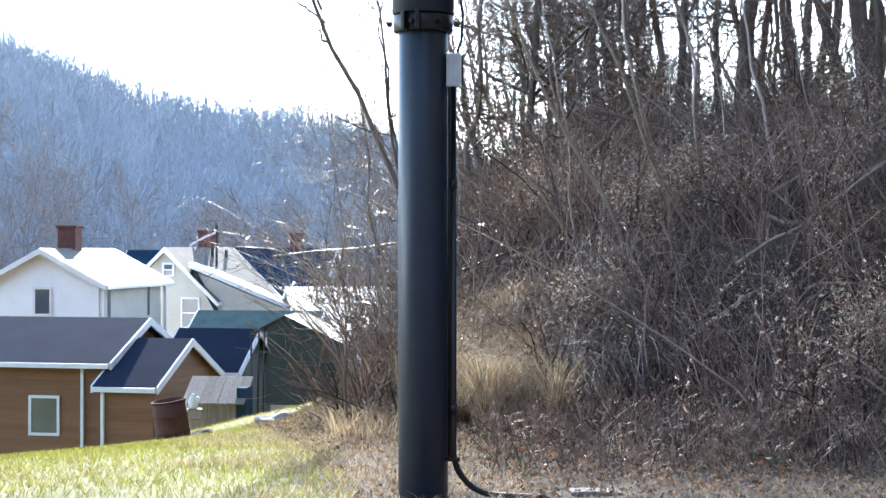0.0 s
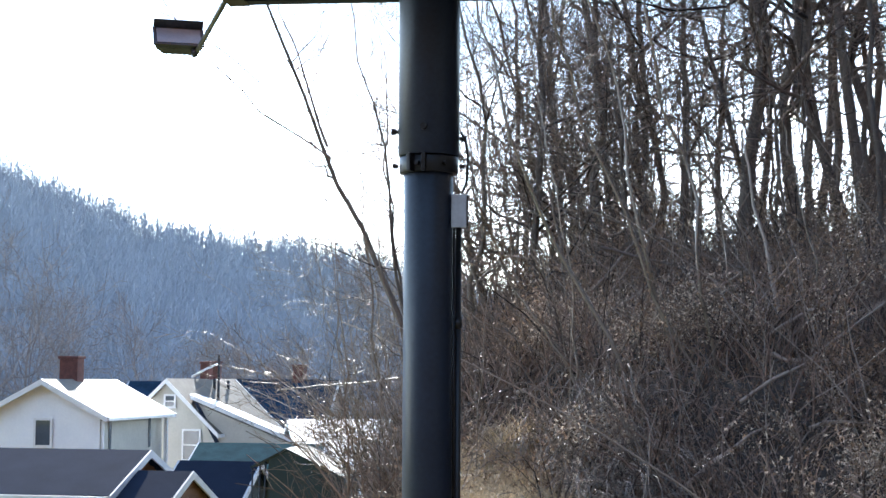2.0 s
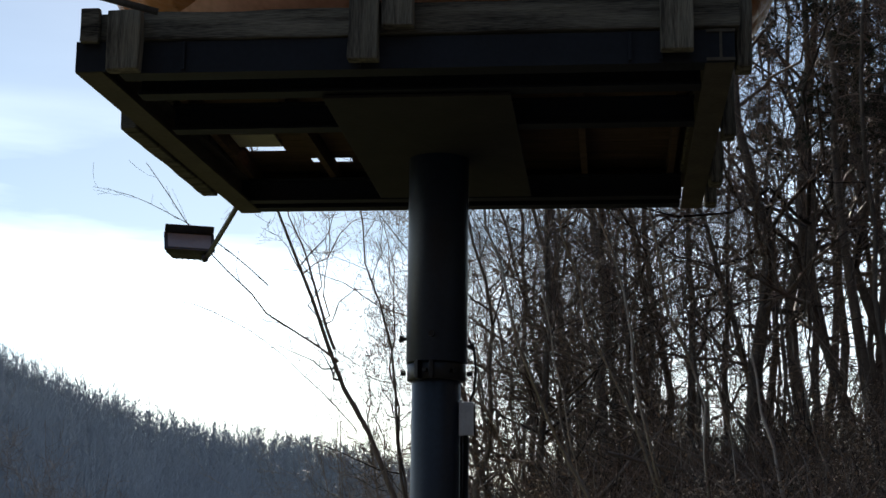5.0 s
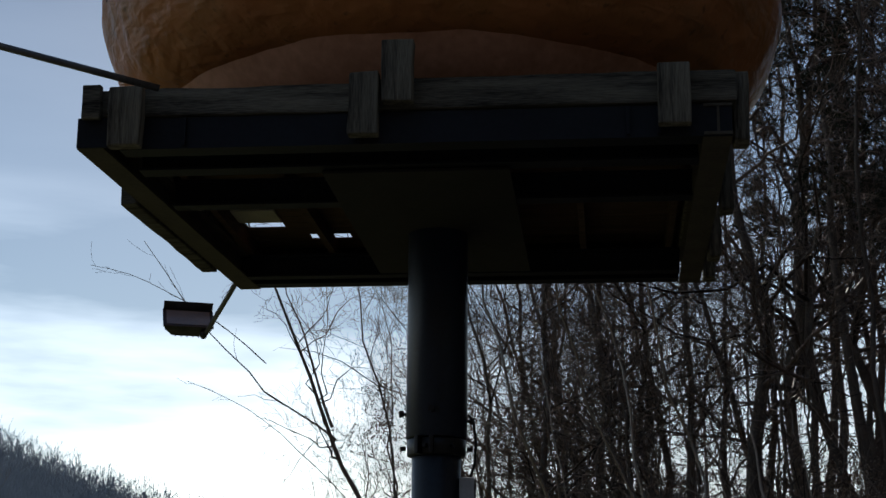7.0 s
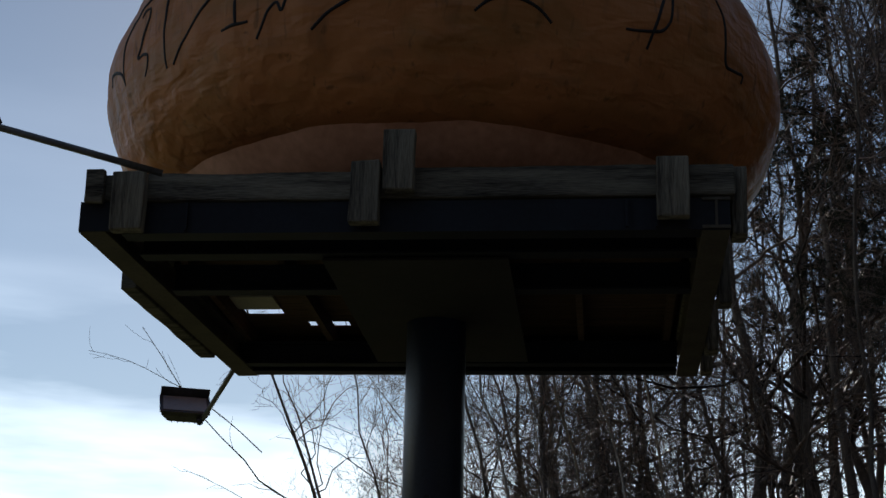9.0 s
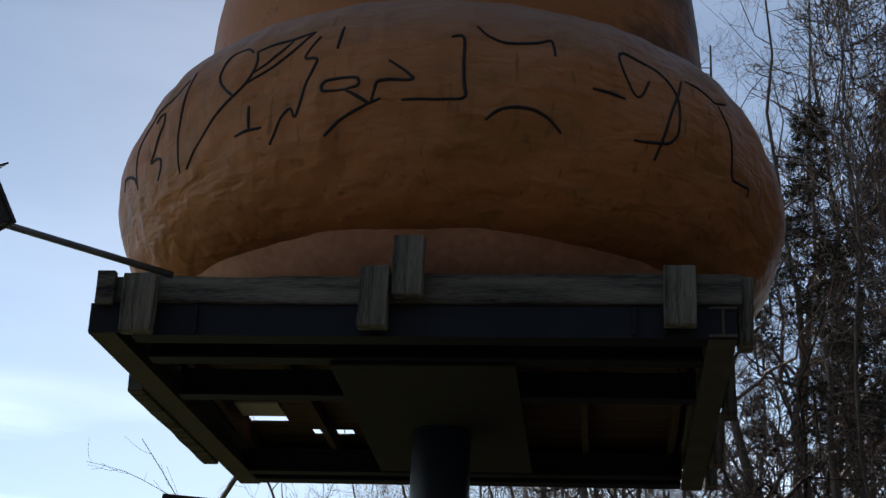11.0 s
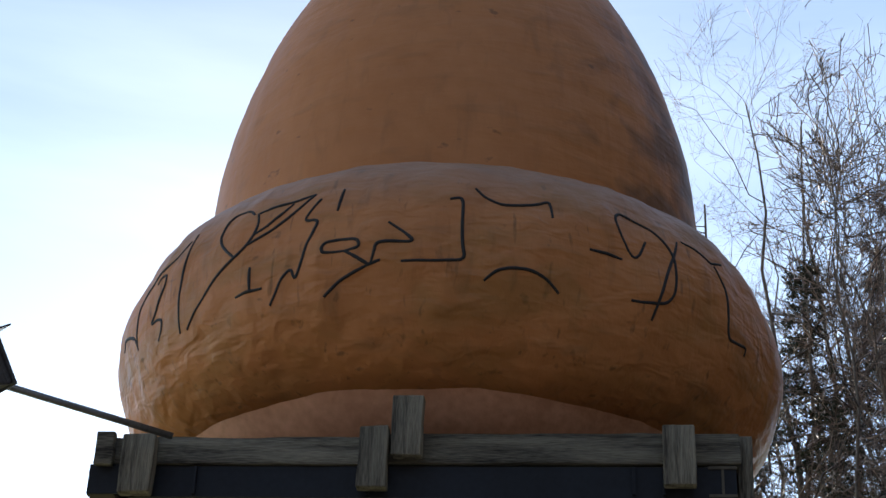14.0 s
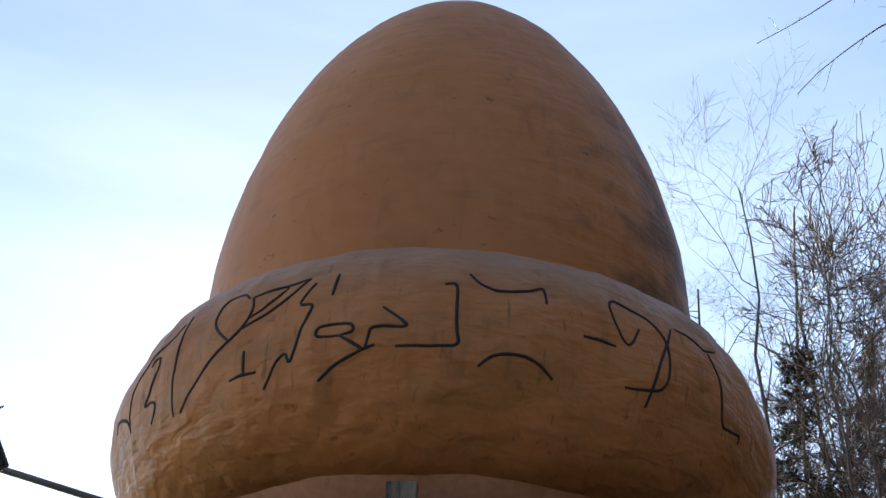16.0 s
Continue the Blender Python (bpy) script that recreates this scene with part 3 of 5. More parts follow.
def build_platform():
    p = tagged(empty("platform", PLAT), "dark steel-framed platform with wooden deck on the pole", "platform")
    bh = 0.15
    part("side_beam", i_beam((-HU + 0.005, -HV, 0), (-HU + 0.135, HV, 0), bh, 0.13), "steel_lit", p)
    part("side_beam", i_beam((HU - 0.065, -HV, 0), (HU - 0.065, HV, 0), bh, 0.13), "steel_lit", p)
    part("end_cap", box_bm(-HU - 0.058, -HU + 0.16, -HV - 0.012, -HV - 0.001, 0.002, bh - 0.002), "steel", p)
    for v, w in ((-HV + 0.10, 0.11), (-HV + 0.42, 0.11), (-0.42, 0.10), (HV - 0.28, 0.09), (HV - 0.07, 0.11)):
        part("cross_beam", i_beam((-HU + 0.135, v, 0.004), (HU - 0.135, v, 0.004), bh - 0.008, w), "steel", p)
    part("front_channel", box_bm(-HU + 0.17, HU - 0.002, -HV + 0.008, -HV + 0.02, -0.006, 0.148), "steel", p, "blue-black painted front channel")
    for x in (-1.05, -0.22, 1.02, 1.16):
        part("stiffener", box_bm(x, x + 0.014, -HV - 0.012, -HV + 0.007, 0.006, 0.142), "steel", p)
    part("saddle_plate", box_bm(-0.46, 0.46, -1.05, 1.02, -0.018, -0.002, 0.003), "grime", p, "wide grimy steel saddle plate over the pole")
    for v0 in (-HV + 0.135, HV - 0.045):
        part("rim_board", box_bm(-HU + 0.03, HU - 0.03, v0, v0 + 0.03, bh + 0.001, bh + 0.1, 0.003), "deck", p)
    # joists, and deck boards lying across them
    for u in np.linspace(-HU + 0.2, HU - 0.2, 6):
        part("joist", box_bm(u - 0.02, u + 0.02, -HV + 0.17, HV - 0.05, bh, bh + 0.10, 0.003), "deck", p)
    v = -HV + 0.15
    while v < HV - 0.03:
        w = min(0.138, HV - 0.012 - v)
        gaps = [g for g in ((-1.27, -1.03, 0.90), (-0.92, -0.66, 1.16)) if v <= g[2] < v + w + 0.004]
        if gaps:
            u0, u1, _ = gaps[0]
            runs = [(-HU + 0.03, u0, v, v + w), (u1, HU - 0.03, v, v + w)]
        else:
            runs = [(-HU + 0.03, HU - 0.03, v, v + w)]
        for u0, u1, v0, v1 in runs:
            part("deck_board", box_bm(u0, u1, v0, v1, bh + 0.101, bh + 0.117, 0.003), "deck", p)
        v += w + 0.002
    part("patch_board", box_bm(-1.30, -1.02, 0.46, 0.72, bh + 0.085, bh + 0.099, 0.002), "pale", p, "pale patch board under the deck")
    # boards bolted along the flanks
    skirt = part("skirt_board", worn_beam(-0.095, -0.004, -0.76, 0.76, -0.012, 0.12, 2), "timber", p, "dark weathered skirt board")
    skirt.matrix_basis = pose(-HU + 0.01, 0.19, 0, 0, 0, -2.5)
    return p


build_platform()


def timber(name, dims, label, seed, material="timber"):
    """A loose timber of the platform's edge, in the platform's frame."""
    x0, x1, y0, y1, z0, z1 = dims
    c = Vector(((x0 + x1) / 2, (y0 + y1) / 2, z0))
    bm = worn_beam(x0 - c.x, x1 - c.x, y0 - c.y, y1 - c.y, 0, z1 - z0, seed)
    ob = tagged(part(name, bm, material), label, "timber", "timbers round the platform edge")
    ob.matrix_basis = PLAT @ Matrix.Translation(c)
    return ob


def build_timbers():
    z = 0.151
    timber("edge_timber", (-HU + 0.02, -0.17, -HV - 0.01, -HV + 0.13, z + 0.001, z + 0.138), "long weathered grey timber along the platform's front edge", 1)
    timber("edge_timber", (-0.165, HU + 0.02, -HV - 0.012, -HV + 0.13, z + 0.006, z + 0.155), "long weathered grey timber along the platform's front edge", 11)
    timber("edge_timber", (-HU - 0.01, -HU + 0.14, -HV + 0.14, HV - 0.5, z, z + 0.15), "long weathered timber along the platform's side edge", 2)
    timber("edge_timber", (HU - 0.14, HU + 0.01, -HV + 0.14, HV, z, z + 0.15), "long weathered timber along the platform's side edge", 3)
    timber("timber_block", (-HU - 0.03, -HU + 0.06, -HV - 0.06, -HV - 0.014, z - 0.02, z + 0.15), "dark rotted end of a timber at the platform corner", 4)
    # short posts spiked to the faces
    for u, z0, z1, w, out in ((-HU + 0.185, -0.01, 0.275, 0.16, 0.012), (-0.188, 0.015, 0.318, 0.142, 0.012), (1.237, 0.035, 0.322, 0.146, 0.012), (-0.03, 0.17, 0.468, 0.146, 0.012)):
        timber("edge_post", (u - w / 2, u + w / 2, -HV - out - 0.075, -HV - out, z0, z1), "short weathered upright post fixed to the platform's front", 5 + u, "post")
    for v, z0, z1 in ((-HV + 0.16, 0.0, 0.33), (-0.25, -0.03, 0.30), (0.75, -0.03, 0.28), (1.3, -0.02, 0.26)):
        timber("edge_post", (HU + 0.012, HU + 0.085, v - 0.075, v + 0.075, z0, z1), "short weathered upright post fixed to the platform's side", 9 + v, "post")


build_timbers()

# ---------------------------------------------------------------- the acorn
AX = pose(-0.097, 8.65, EYE)


CAP_LUMP = 0.042


def lump_noise(v, seed):
    """Unevenness of the sprayed foam: swells, dents drawn out down the side, small knobs."""
    return noise.noise(v * 2.3 + Vector((seed, 0, 0))) * 0.6 + noise.noise(Vector((v.x * 7, v.y * 7, v.z * 4.0 + seed))) * 0.4 + 0.09 * noise.noise(v * 13.0)


def acorn_rings(profile, seg, lump, name, material, parent, label="", seed=0.0):
    """A lumpy body of revolution: sprayed foam that follows a profile."""
    a = np.arange(seg) * 2 * np.pi / seg
    pr = np.array(profile)
    r, z = pr[:, 0][:, None], pr[:, 1][:, None]
    X, Y, Z = r * np.cos(a), r * np.sin(a), z + 0 * a
    V = np.stack([X, Y, Z], -1)
    n = np.array([lump_noise(Vector(v), seed) for v in V.reshape(-1, 3)]).reshape(X.shape)
    V[..., 0] += lump * n * np.cos(a)
    V[..., 1] += lump * n * np.sin(a)
    i = np.arange(len(pr) * seg).reshape(len(pr), seg)
    j = np.roll(i, -1, axis=1)
    q = np.stack([i[:-1], j[:-1], j[1:], i[1:]], -1)
    return quads_mesh(name, V, q, material, parent, label, shade=True)


def nut_r(z):
    s = min(max((z - 4.3) / 2.7, 0), 1)
    return 1.492 * (1 - s ** 1.96) ** (1 / 1.71)


def arc(r0, z0, r1, z1, bulge, n):
    """Points of a bulging curve between two places of a profile."""
    out = []
    for k in range(n):
        t = k / (n - 1)
        dr, dz = r1 - r0, z1 - z0
        ln = math.hypot(dr, dz)
        b = bulge * 4 * t * (1 - t)
        out.append((r0 + dr * t + b * dz / ln, z0 + dz * t - b * dr / ln))
    return out


CAP = [(1.50, 2.966)]
for k in range(97):
    t = radians(-78 + 158 * k / 96)
    c, s = math.cos(t), math.sin(t)
    CAP.append((1.335 + 0.57 * abs(c) ** 0.85, 3.57 + (0.608 if s < 0 else 0.72) * s))
CAP.append((1.38, 4.34))


def cap_r(z):
    """Radius of the cap's outer face at a height."""
    for (r0, z0), (r1, z1) in zip(CAP[1:], CAP[2:]):
        if z0 <= z <= z1:
            return r0 + (r1 - r0) * (z - z0) / (z1 - z0)
    return 1.5


def build_acorn():
    g = tagged(empty("giant_acorn", AX), "giant orange-brown painted acorn sculpture standing on the platform", "acorn sculpture")
    zs = [4.1, 4.2, 4.3] + [4.3 + 2.7 * math.sin(math.pi / 2 * k / 64) for k in range(1, 64)] + [6.9995]
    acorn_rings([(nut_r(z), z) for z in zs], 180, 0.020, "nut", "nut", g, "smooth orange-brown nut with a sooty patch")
    acorn_rings(CAP, 260, CAP_LUMP, "cap", "acorn", g, "thick rolled orange cap with black painted lines", 4.0)
    acorn_rings(arc(0.85, 2.677, 1.54, 3.0, 0.11, 12), 140, 0.018, "base", "base", g, "paler orange base under the cap", 9.0)
    return g


ACORN = build_acorn()


def stroke(points, width=0.021):
    """A line painted by brush on the cap: (bearing in degrees from the front, height) pairs joined by a rounded track."""
    for _ in range(2 if len(points) > 4 else 0):      # rounds the corners
        cut = [points[0]]
        for (a0, z0), (a1, z1) in zip(points, points[1:]):
            cut += [(a0 * 0.8 + a1 * 0.2, z0 * 0.8 + z1 * 0.2), (a0 * 0.2 + a1 * 0.8, z0 * 0.2 + z1 * 0.8)]
        points = cut + [points[-1]]
    fine = []
    for (a0, z0), (a1, z1) in zip(points, points[1:]):
        steps = 6 if len(points) < 6 else 2
        for k in range(steps):
            fine.append((a0 + (a1 - a0) * k / steps, z0 + (z1 - z0) * k / steps))
    fine.append(points[-1])
    pts = []
    for a, z in fine:
        r = cap_r(z)
        r += CAP_LUMP * lump_noise(Vector((r * math.sin(radians(a)), -r * math.cos(radians(a)), z)), 4.0) - 0.0035
        pts.append((r * math.sin(radians(a)), -r * math.cos(radians(a)), z))
    n = len(pts)
    rad = [width / 2 * (0.75 + 0.25 * math.sin(math.pi * i / (n - 1))) for i in range(n)]
    smooth(part("painted_line", pipe_bm(pts, rad, 8), "ink", ACORN))

# the black lines on the cap
stroke([(-33.5, 3.90), (-34.7, 3.94), (-37.9, 3.95), (-39.7, 3.90), (-39.9, 3.82), (-39.1, 3.76), (-37.3, 3.70), (-35.6, 3.65)])
stroke([(-32.8, 3.90), (-32.3, 3.84), (-32.9, 3.77), (-33.8, 3.71), (-35.6, 3.65), (-38.1, 3.59), (-41.5, 3.50), (-44.2, 3.43), (-46.2, 3.36)])
stroke([(-32.8, 3.90), (-30.6, 3.92), (-26.4, 3.93), (-22.6, 3.95)])
stroke([(-22.6, 3.95), (-24.6, 3.89), (-28.1, 3.80), (-32.1, 3.74), (-33.8, 3.71)])
stroke([(-32.9, 3.77), (-30.6, 3.81), (-27.9, 3.87), (-26.4, 3.92)])
stroke([(-21.4, 3.91), (-22.8, 3.85), (-23.9, 3.79), (-21.2, 3.78), (-22.0, 3.70), (-22.7, 3.64), (-23.3, 3.52), (-24.2, 3.45), (-25.0, 3.52), (-26.6, 3.47), (-27.4, 3.40), (-28.4, 3.34)])
stroke([(-32.4, 3.57), (-32.2, 3.44)])
stroke([(-35.0, 3.43), (-32.7, 3.44), (-29.9, 3.44)])
stroke([(-47.1, 3.93), (-47.8, 3.83), (-48.2, 3.73), (-48.2, 3.59), (-48.2, 3.48), (-48.2, 3.36)])
stroke([(-48.4, 3.90), (-51.6, 3.83), (-55.1, 3.79), (-59.0, 3.75), (-62.5, 3.69), (-62.8, 3.59), (-62.6, 3.49), (-62.5, 3.42)])
stroke([(-55.8, 3.72), (-54.7, 3.75), (-53.3, 3.75), (-53.1, 3.70), (-54.6, 3.64), (-56.0, 3.56), (-57.2, 3.50), (-55.3, 3.51), (-53.5, 3.49), (-53.4, 3.44), (-54.5, 3.38)])
stroke([(-72.0, 3.53), (-70.2, 3.56), (-66.5, 3.54), (-63.6, 3.50), (-62.5, 3.43)])
stroke([(-17.9, 3.96), (-18.4, 3.82)])
stroke([(-16.4, 3.57), (-18.0, 3.57), (-19.8, 3.57), (-20.1, 3.60), (-19.5, 3.63), (-17.3, 3.64), (-14.6, 3.63), (-14.1, 3.60), (-14.4, 3.58), (-16.4, 3.57)])
stroke([(-16.4, 3.57), (-14.5, 3.53), (-12.7, 3.49), (-10.9, 3.51)])
stroke([(-12.7, 3.49), (-14.4, 3.46), (-17.0, 3.42), (-18.2, 3.38), (-19.4, 3.34)])
stroke([(-12.3, 3.50), (-11.9, 3.55), (-11.6, 3.60), (-9.5, 3.61), (-5.8, 3.60), (-7.5, 3.66), (-10.0, 3.72)])
stroke([(-0.9, 3.86), (1.1, 3.87), (1.0, 3.72), (1.1, 3.60), (1.6, 3.51), (-2.8, 3.50), (-7.8, 3.50)])
stroke([(2.9, 3.94), (4.4, 3.89), (6.9, 3.85), (9.5, 3.85), (12.2, 3.87), (14.5, 3.91), (14.8, 3.86), (14.8, 3.80)])
stroke([(4.4, 3.41), (6.2, 3.46), (8.2, 3.48), (11.1, 3.48), (13.7, 3.45), (15.8, 3.39)])
stroke([(20.4, 3.65), (23.0, 3.65), (26.0, 3.64)])
stroke([(30.8, 3.79), (29.4, 3.70), (28.2, 3.66), (27.1, 3.71), (25.9, 3.81), (25.5, 3.87), (25.9, 3.91), (27.0, 3.94), (29.8, 3.92), (33.0, 3.89), (34.8, 3.84), (35.8, 3.79), (36.4, 3.73), (35.9, 3.61), (35.3, 3.52), (33.7, 3.46), (31.1, 3.44), (29.3, 3.43), (27.5, 3.43)])
stroke([(38.2, 3.88), (36.3, 3.76), (33.6, 3.60), (32.3, 3.48), (31.5, 3.36)])
stroke([(39.4, 3.90), (42.8, 3.87), (46.3, 3.85), (49.7, 3.89)])
stroke([(46.9, 3.84), (47.6, 3.77), (48.3, 3.71), (48.1, 3.59), (48.3, 3.47), (48.9, 3.43), (51.6, 3.44), (54.5, 3.46), (54.2, 3.41)])


# ---------------------------------------------------------------- flood lamps on arms
def flood_lamp(foot, head, aim, label, lift=-0.02, size=(0.84, 0.84, 0.84), aside=0.0):
    """A box flood lamp at the end of a pipe arm that is bolted to the platform."""
    g = tagged(empty("flood_lamp", Matrix.Translation(foot)), label, "flood lamp")
    foot, head = Vector(foot), Vector(head)
    way = (head - foot)
    smooth(part("arm", pipe_bm([(0, 0, 0), way * 0.5, way * 0.97], 0.017, 10), "galv", g, "thin metal pipe arm"))
    q = (Vector(aim) - head).normalized().to_track_quat("Y", "Z").to_matrix().to_4x4()
    m = Matrix.Translation(way) @ q @ Matrix.Translation((aside, 0.05 if aside else 0, lift)) @ Matrix.Diagonal((*size, 1))
    bm = bmesh.new()
    back, frontr = (0.13, 0.10), (0.20, 0.15)
    vs = [[bm.verts.new((sx * w, y, sz * h)) for sx, sz in ((-1, -1), (1, -1), (1, 1), (-1, 1))] for (w, h), y in ((back, -0.10), (frontr, 0.0), (frontr, 0.055))]
    bm.faces.new(vs[0][::-1])
    bm.faces.new(vs[2])
    for a, b in zip(vs, vs[1:]):
        for i in range(4):
            bm.faces.new((a[i], a[(i + 1) % 4], b[(i + 1) % 4], b[i]))
    bmesh.ops.bevel(bm, geom=bm.edges[:], offset=0.008, segments=2, affect="EDGES")
    part("housing", bm, "lamp", g).matrix_basis = m
    part("rim", box_bm(-0.215, 0.215, 0.035, 0.056, -0.165, 0.165, 0.006), "lamp", g).matrix_basis = m
    part("lens", box_bm(-0.185, 0.185, 0.0565, 0.062, -0.135, 0.135, 0.002), "lens", g, "clear lamp glass").matrix_basis = m
    part("hood", box_bm(-0.21, 0.21, 0.05, 0.15, 0.156, 0.166, 0.002), "lamp", g).matrix_basis = m
    for i in range(5):
        part("cooling_fin", box_bm(-0.11 + 0.05 * i, -0.10 + 0.05 * i, -0.125, -0.09, -0.07, 0.07, 0.002), "lamp", g).matrix_basis = m
    smooth(part("knuckle", pipe_bm([(-aside * 1.1, -0.02, -0.11), (-aside * 1.1, -0.02, -0.22)], 0.03, 10), "lamp", g)).matrix_basis = m
    return g


flood_lamp((-1.36, 9.98, H0 + 0.10), (-1.775, 11.15, H0 - 0.095), (-1.40, 9.7, H0 + 1.2), "grey box flood lamp on an arm at the platform's back corner", 0.075, (0.82, 0.76, 0.58), 0.12)
flood_lamp((-1.39, 6.98, H0 + 0.228), (-2.25, 6.74, H0 + 0.385), (-0.1, 8.65, 6.0), "grey box flood lamp on an arm at the platform's front corner", 0.05)


# ---------------------------------------------------------------- bare trees
def offshoots(rng, pts, rad, count, length, angle, smin=0.25, smax=1.0, up=0.15, n=4, thin=0.55, tip=0.3, wob=0.06, bias=None, curl=0.25):
    """Children of many stems at once: where they spring, how far they reach, how they bend."""
    m, k, _ = pts.shape
    s = rng.uniform(smin, smax, (m, count))
    f = s * (k - 1)
    i = np.minimum(f.astype(int), k - 2)
    w = (f - i)[..., None]
    row = np.arange(m)[:, None]
    p = pts[row, i] * (1 - w) + pts[row, i + 1] * w
    r = rad[row, i] * (1 - w[..., 0]) + rad[row, i + 1] * w[..., 0]
    tan = unit(pts[row, i + 1] - pts[row, i])
    perp = unit(np.cross(tan, rng.normal(size=(m, count, 3))))
    a = radians(angle) * rng.uniform(0.6, 1.35, (m, count, 1))
    d = tan * np.cos(a) + perp * np.sin(a) + np.array([0, 0, up])
    if bias is not None:
        d = d + np.array(bias)
    d = unit(d).reshape(-1, 3)
    ln = (length * (1.15 - 0.65 * s) * rng.uniform(0.55, 1.25, (m, count))).reshape(-1)
    p, r = p.reshape(-1, 3), r.reshape(-1)
    t = np.linspace(0, 1, n)
    bend = unit(np.cross(d, rng.normal(size=d.shape))) * curl + np.array([0, 0, curl * 0.6])
    out = p[:, None] + ln[:, None, None] * (d[:, None] * t[:, None] + bend[:, None] * (t ** 2)[:, None])
    out[:, 1:] += np.cumsum(rng.normal(size=(len(p), n - 1, 3)), 1) * (wob * ln)[:, None, None]
    rr = (r * thin)[:, None] * (1 - (1 - tip) * t)
    return out, np.maximum(rr, 0.0022)


def stem(rng, base, top, r0, r1, n=12, wob=0.008, bow=(0, 0)):
    """A tapered, slightly crooked stem; bow bends its middle aside."""
    t = np.linspace(0, 1, n)[:, None]
    base, top = np.array(base, float), np.array(top, float)
    ln = np.linalg.norm(top - base)
    p = base + (top - base) * t + np.array([bow[0], bow[1], 0]) * 4 * t * (1 - t)
    p[1:] += np.cumsum(rng.normal(size=(n - 1, 3)) * [1, 1, 0.2], 0) * wob * ln
    return p[None], (r0 + (r1 - r0) * t[:, 0] ** 0.8)[None]


def tree(seed, x, y, height, r0, lean=(0, 0), limbs=15, smin=0.35, reach=0.30, twigs=7, label="bare grey-brown deciduous tree on the wooded bank", z=None, bark="bark", subs=6, bias=None, name="tree", bow=(0, 0), spread=66, up=0.12, fine=0.0, tip=0.12, crown="twig", curl=0.38):
    rng = np.random.default_rng(seed)
    z = float(ground_z(x, y)) - 0.15 if z is None else z
    g = tagged(empty(name, Matrix.Translation((x, y, z))), label, "tree", "bare winter trees")
    tp, tr = stem(rng, (0, 0, 0), (lean[0], lean[1], height), r0, r0 * tip, 14, 0.010, bow)
    v, q = tubes(tp, tr, 8)
    quads_mesh("trunk", v, q, bark, g, shade=True)
    lp, lr = offshoots(rng, tp, tr, limbs, height * reach, spread, smin, 0.98, up, 7, 0.5, 0.25, 0.07, bias, curl)
    bp, br = offshoots(rng, lp, lr, subs, height * reach * 0.46, 52, 0.12, 1.0, 0.05, 5, 0.55, 0.3, 0.08, bias, curl * 0.85)
    wp, wr = offshoots(rng, bp, br, twigs, height * reach * 0.19, 48, 0.1, 1.0, 0.03, 4, 0.6, 0.4, 0.09)
    v, q = merge([tubes(lp, np.maximum(lr, fine * 1.6), 5), tubes(bp, np.maximum(br, fine * 1.2), 4), tubes(wp, np.maximum(wr, fine), 3)])
    quads_mesh("crown", v, q, crown, g, shade=True)
    return g


def conifer(seed, x, y, height, spread, start=0.2, m=110):
    """A ragged hemlock: drooping boughs with short needle sprays."""
    rng = np.random.default_rng(seed)
    z = float(ground_z(x, y)) - 0.15
    g = tagged(empty("conifer", Matrix.Translation((x, y, z))), "ragged dark evergreen hemlock among the bare trees", "conifer", "dark evergreens")
    tp, tr = stem(rng, (0, 0, 0), (rng.normal() * 0.2, 0, height), 0.02 * height / 2, 0.01)
    v, q = tubes(tp, tr, 7)
    quads_mesh("trunk", v, q, "bark", g, shade=True)
    s = np.sort(rng.uniform(start, 0.99, m))
    a = rng.uniform(0, 2 * np.pi, m)
    ln = spread * (1.05 - s) * rng.uniform(0.7, 1.2, m)
    t = np.linspace(0, 1, 5)
    bp = np.zeros((m, 5, 3))
    bp[..., 0] = (ln * np.cos(a))[:, None] * t + rng.normal(size=(m, 5)) * 0.02
    bp[..., 1] = (ln * np.sin(a))[:, None] * t
    bp[..., 2] = (s * height)[:, None] + ln[:, None] * (0.12 * t - 0.38 * t ** 2)
    bp[..., :2] += np.stack([np.interp(s, np.linspace(0, 1, 12), tp[0, :, 0]), np.interp(s, np.linspace(0, 1, 12), tp[0, :, 1])], -1)[:, None]
    br = 0.016 * (1 - 0.8 * t)[None] * np.ones((m, 1))
    sp, sr = offshoots(rng, bp, br, 12, 0.32, 55, 0.15, 1.0, -0.1, 3, 0.4, 0.5, 0.05, curl=0.05)
    np_, nr = offshoots(rng, sp, sr, 14, 0.075, 50, 0.1, 1.0, 0.0, 2, 1.0, 0.6, 0.0, curl=0.0)
    v, q = merge([tubes(bp, br, 4), tubes(sp, sr, 3)])
    crown = quads_mesh("crown", v, q, "twig", g)
    v, q = tubes(np_, np.maximum(nr, 0.006), 3)
    quads_mesh("needles", v, q, "needle", crown, "dark green needle sprays")


def far_x(px, d):
    """Sideways place of a bearing, given as a share of the lens' half width."""
    return (px - 784) / 2863 * d


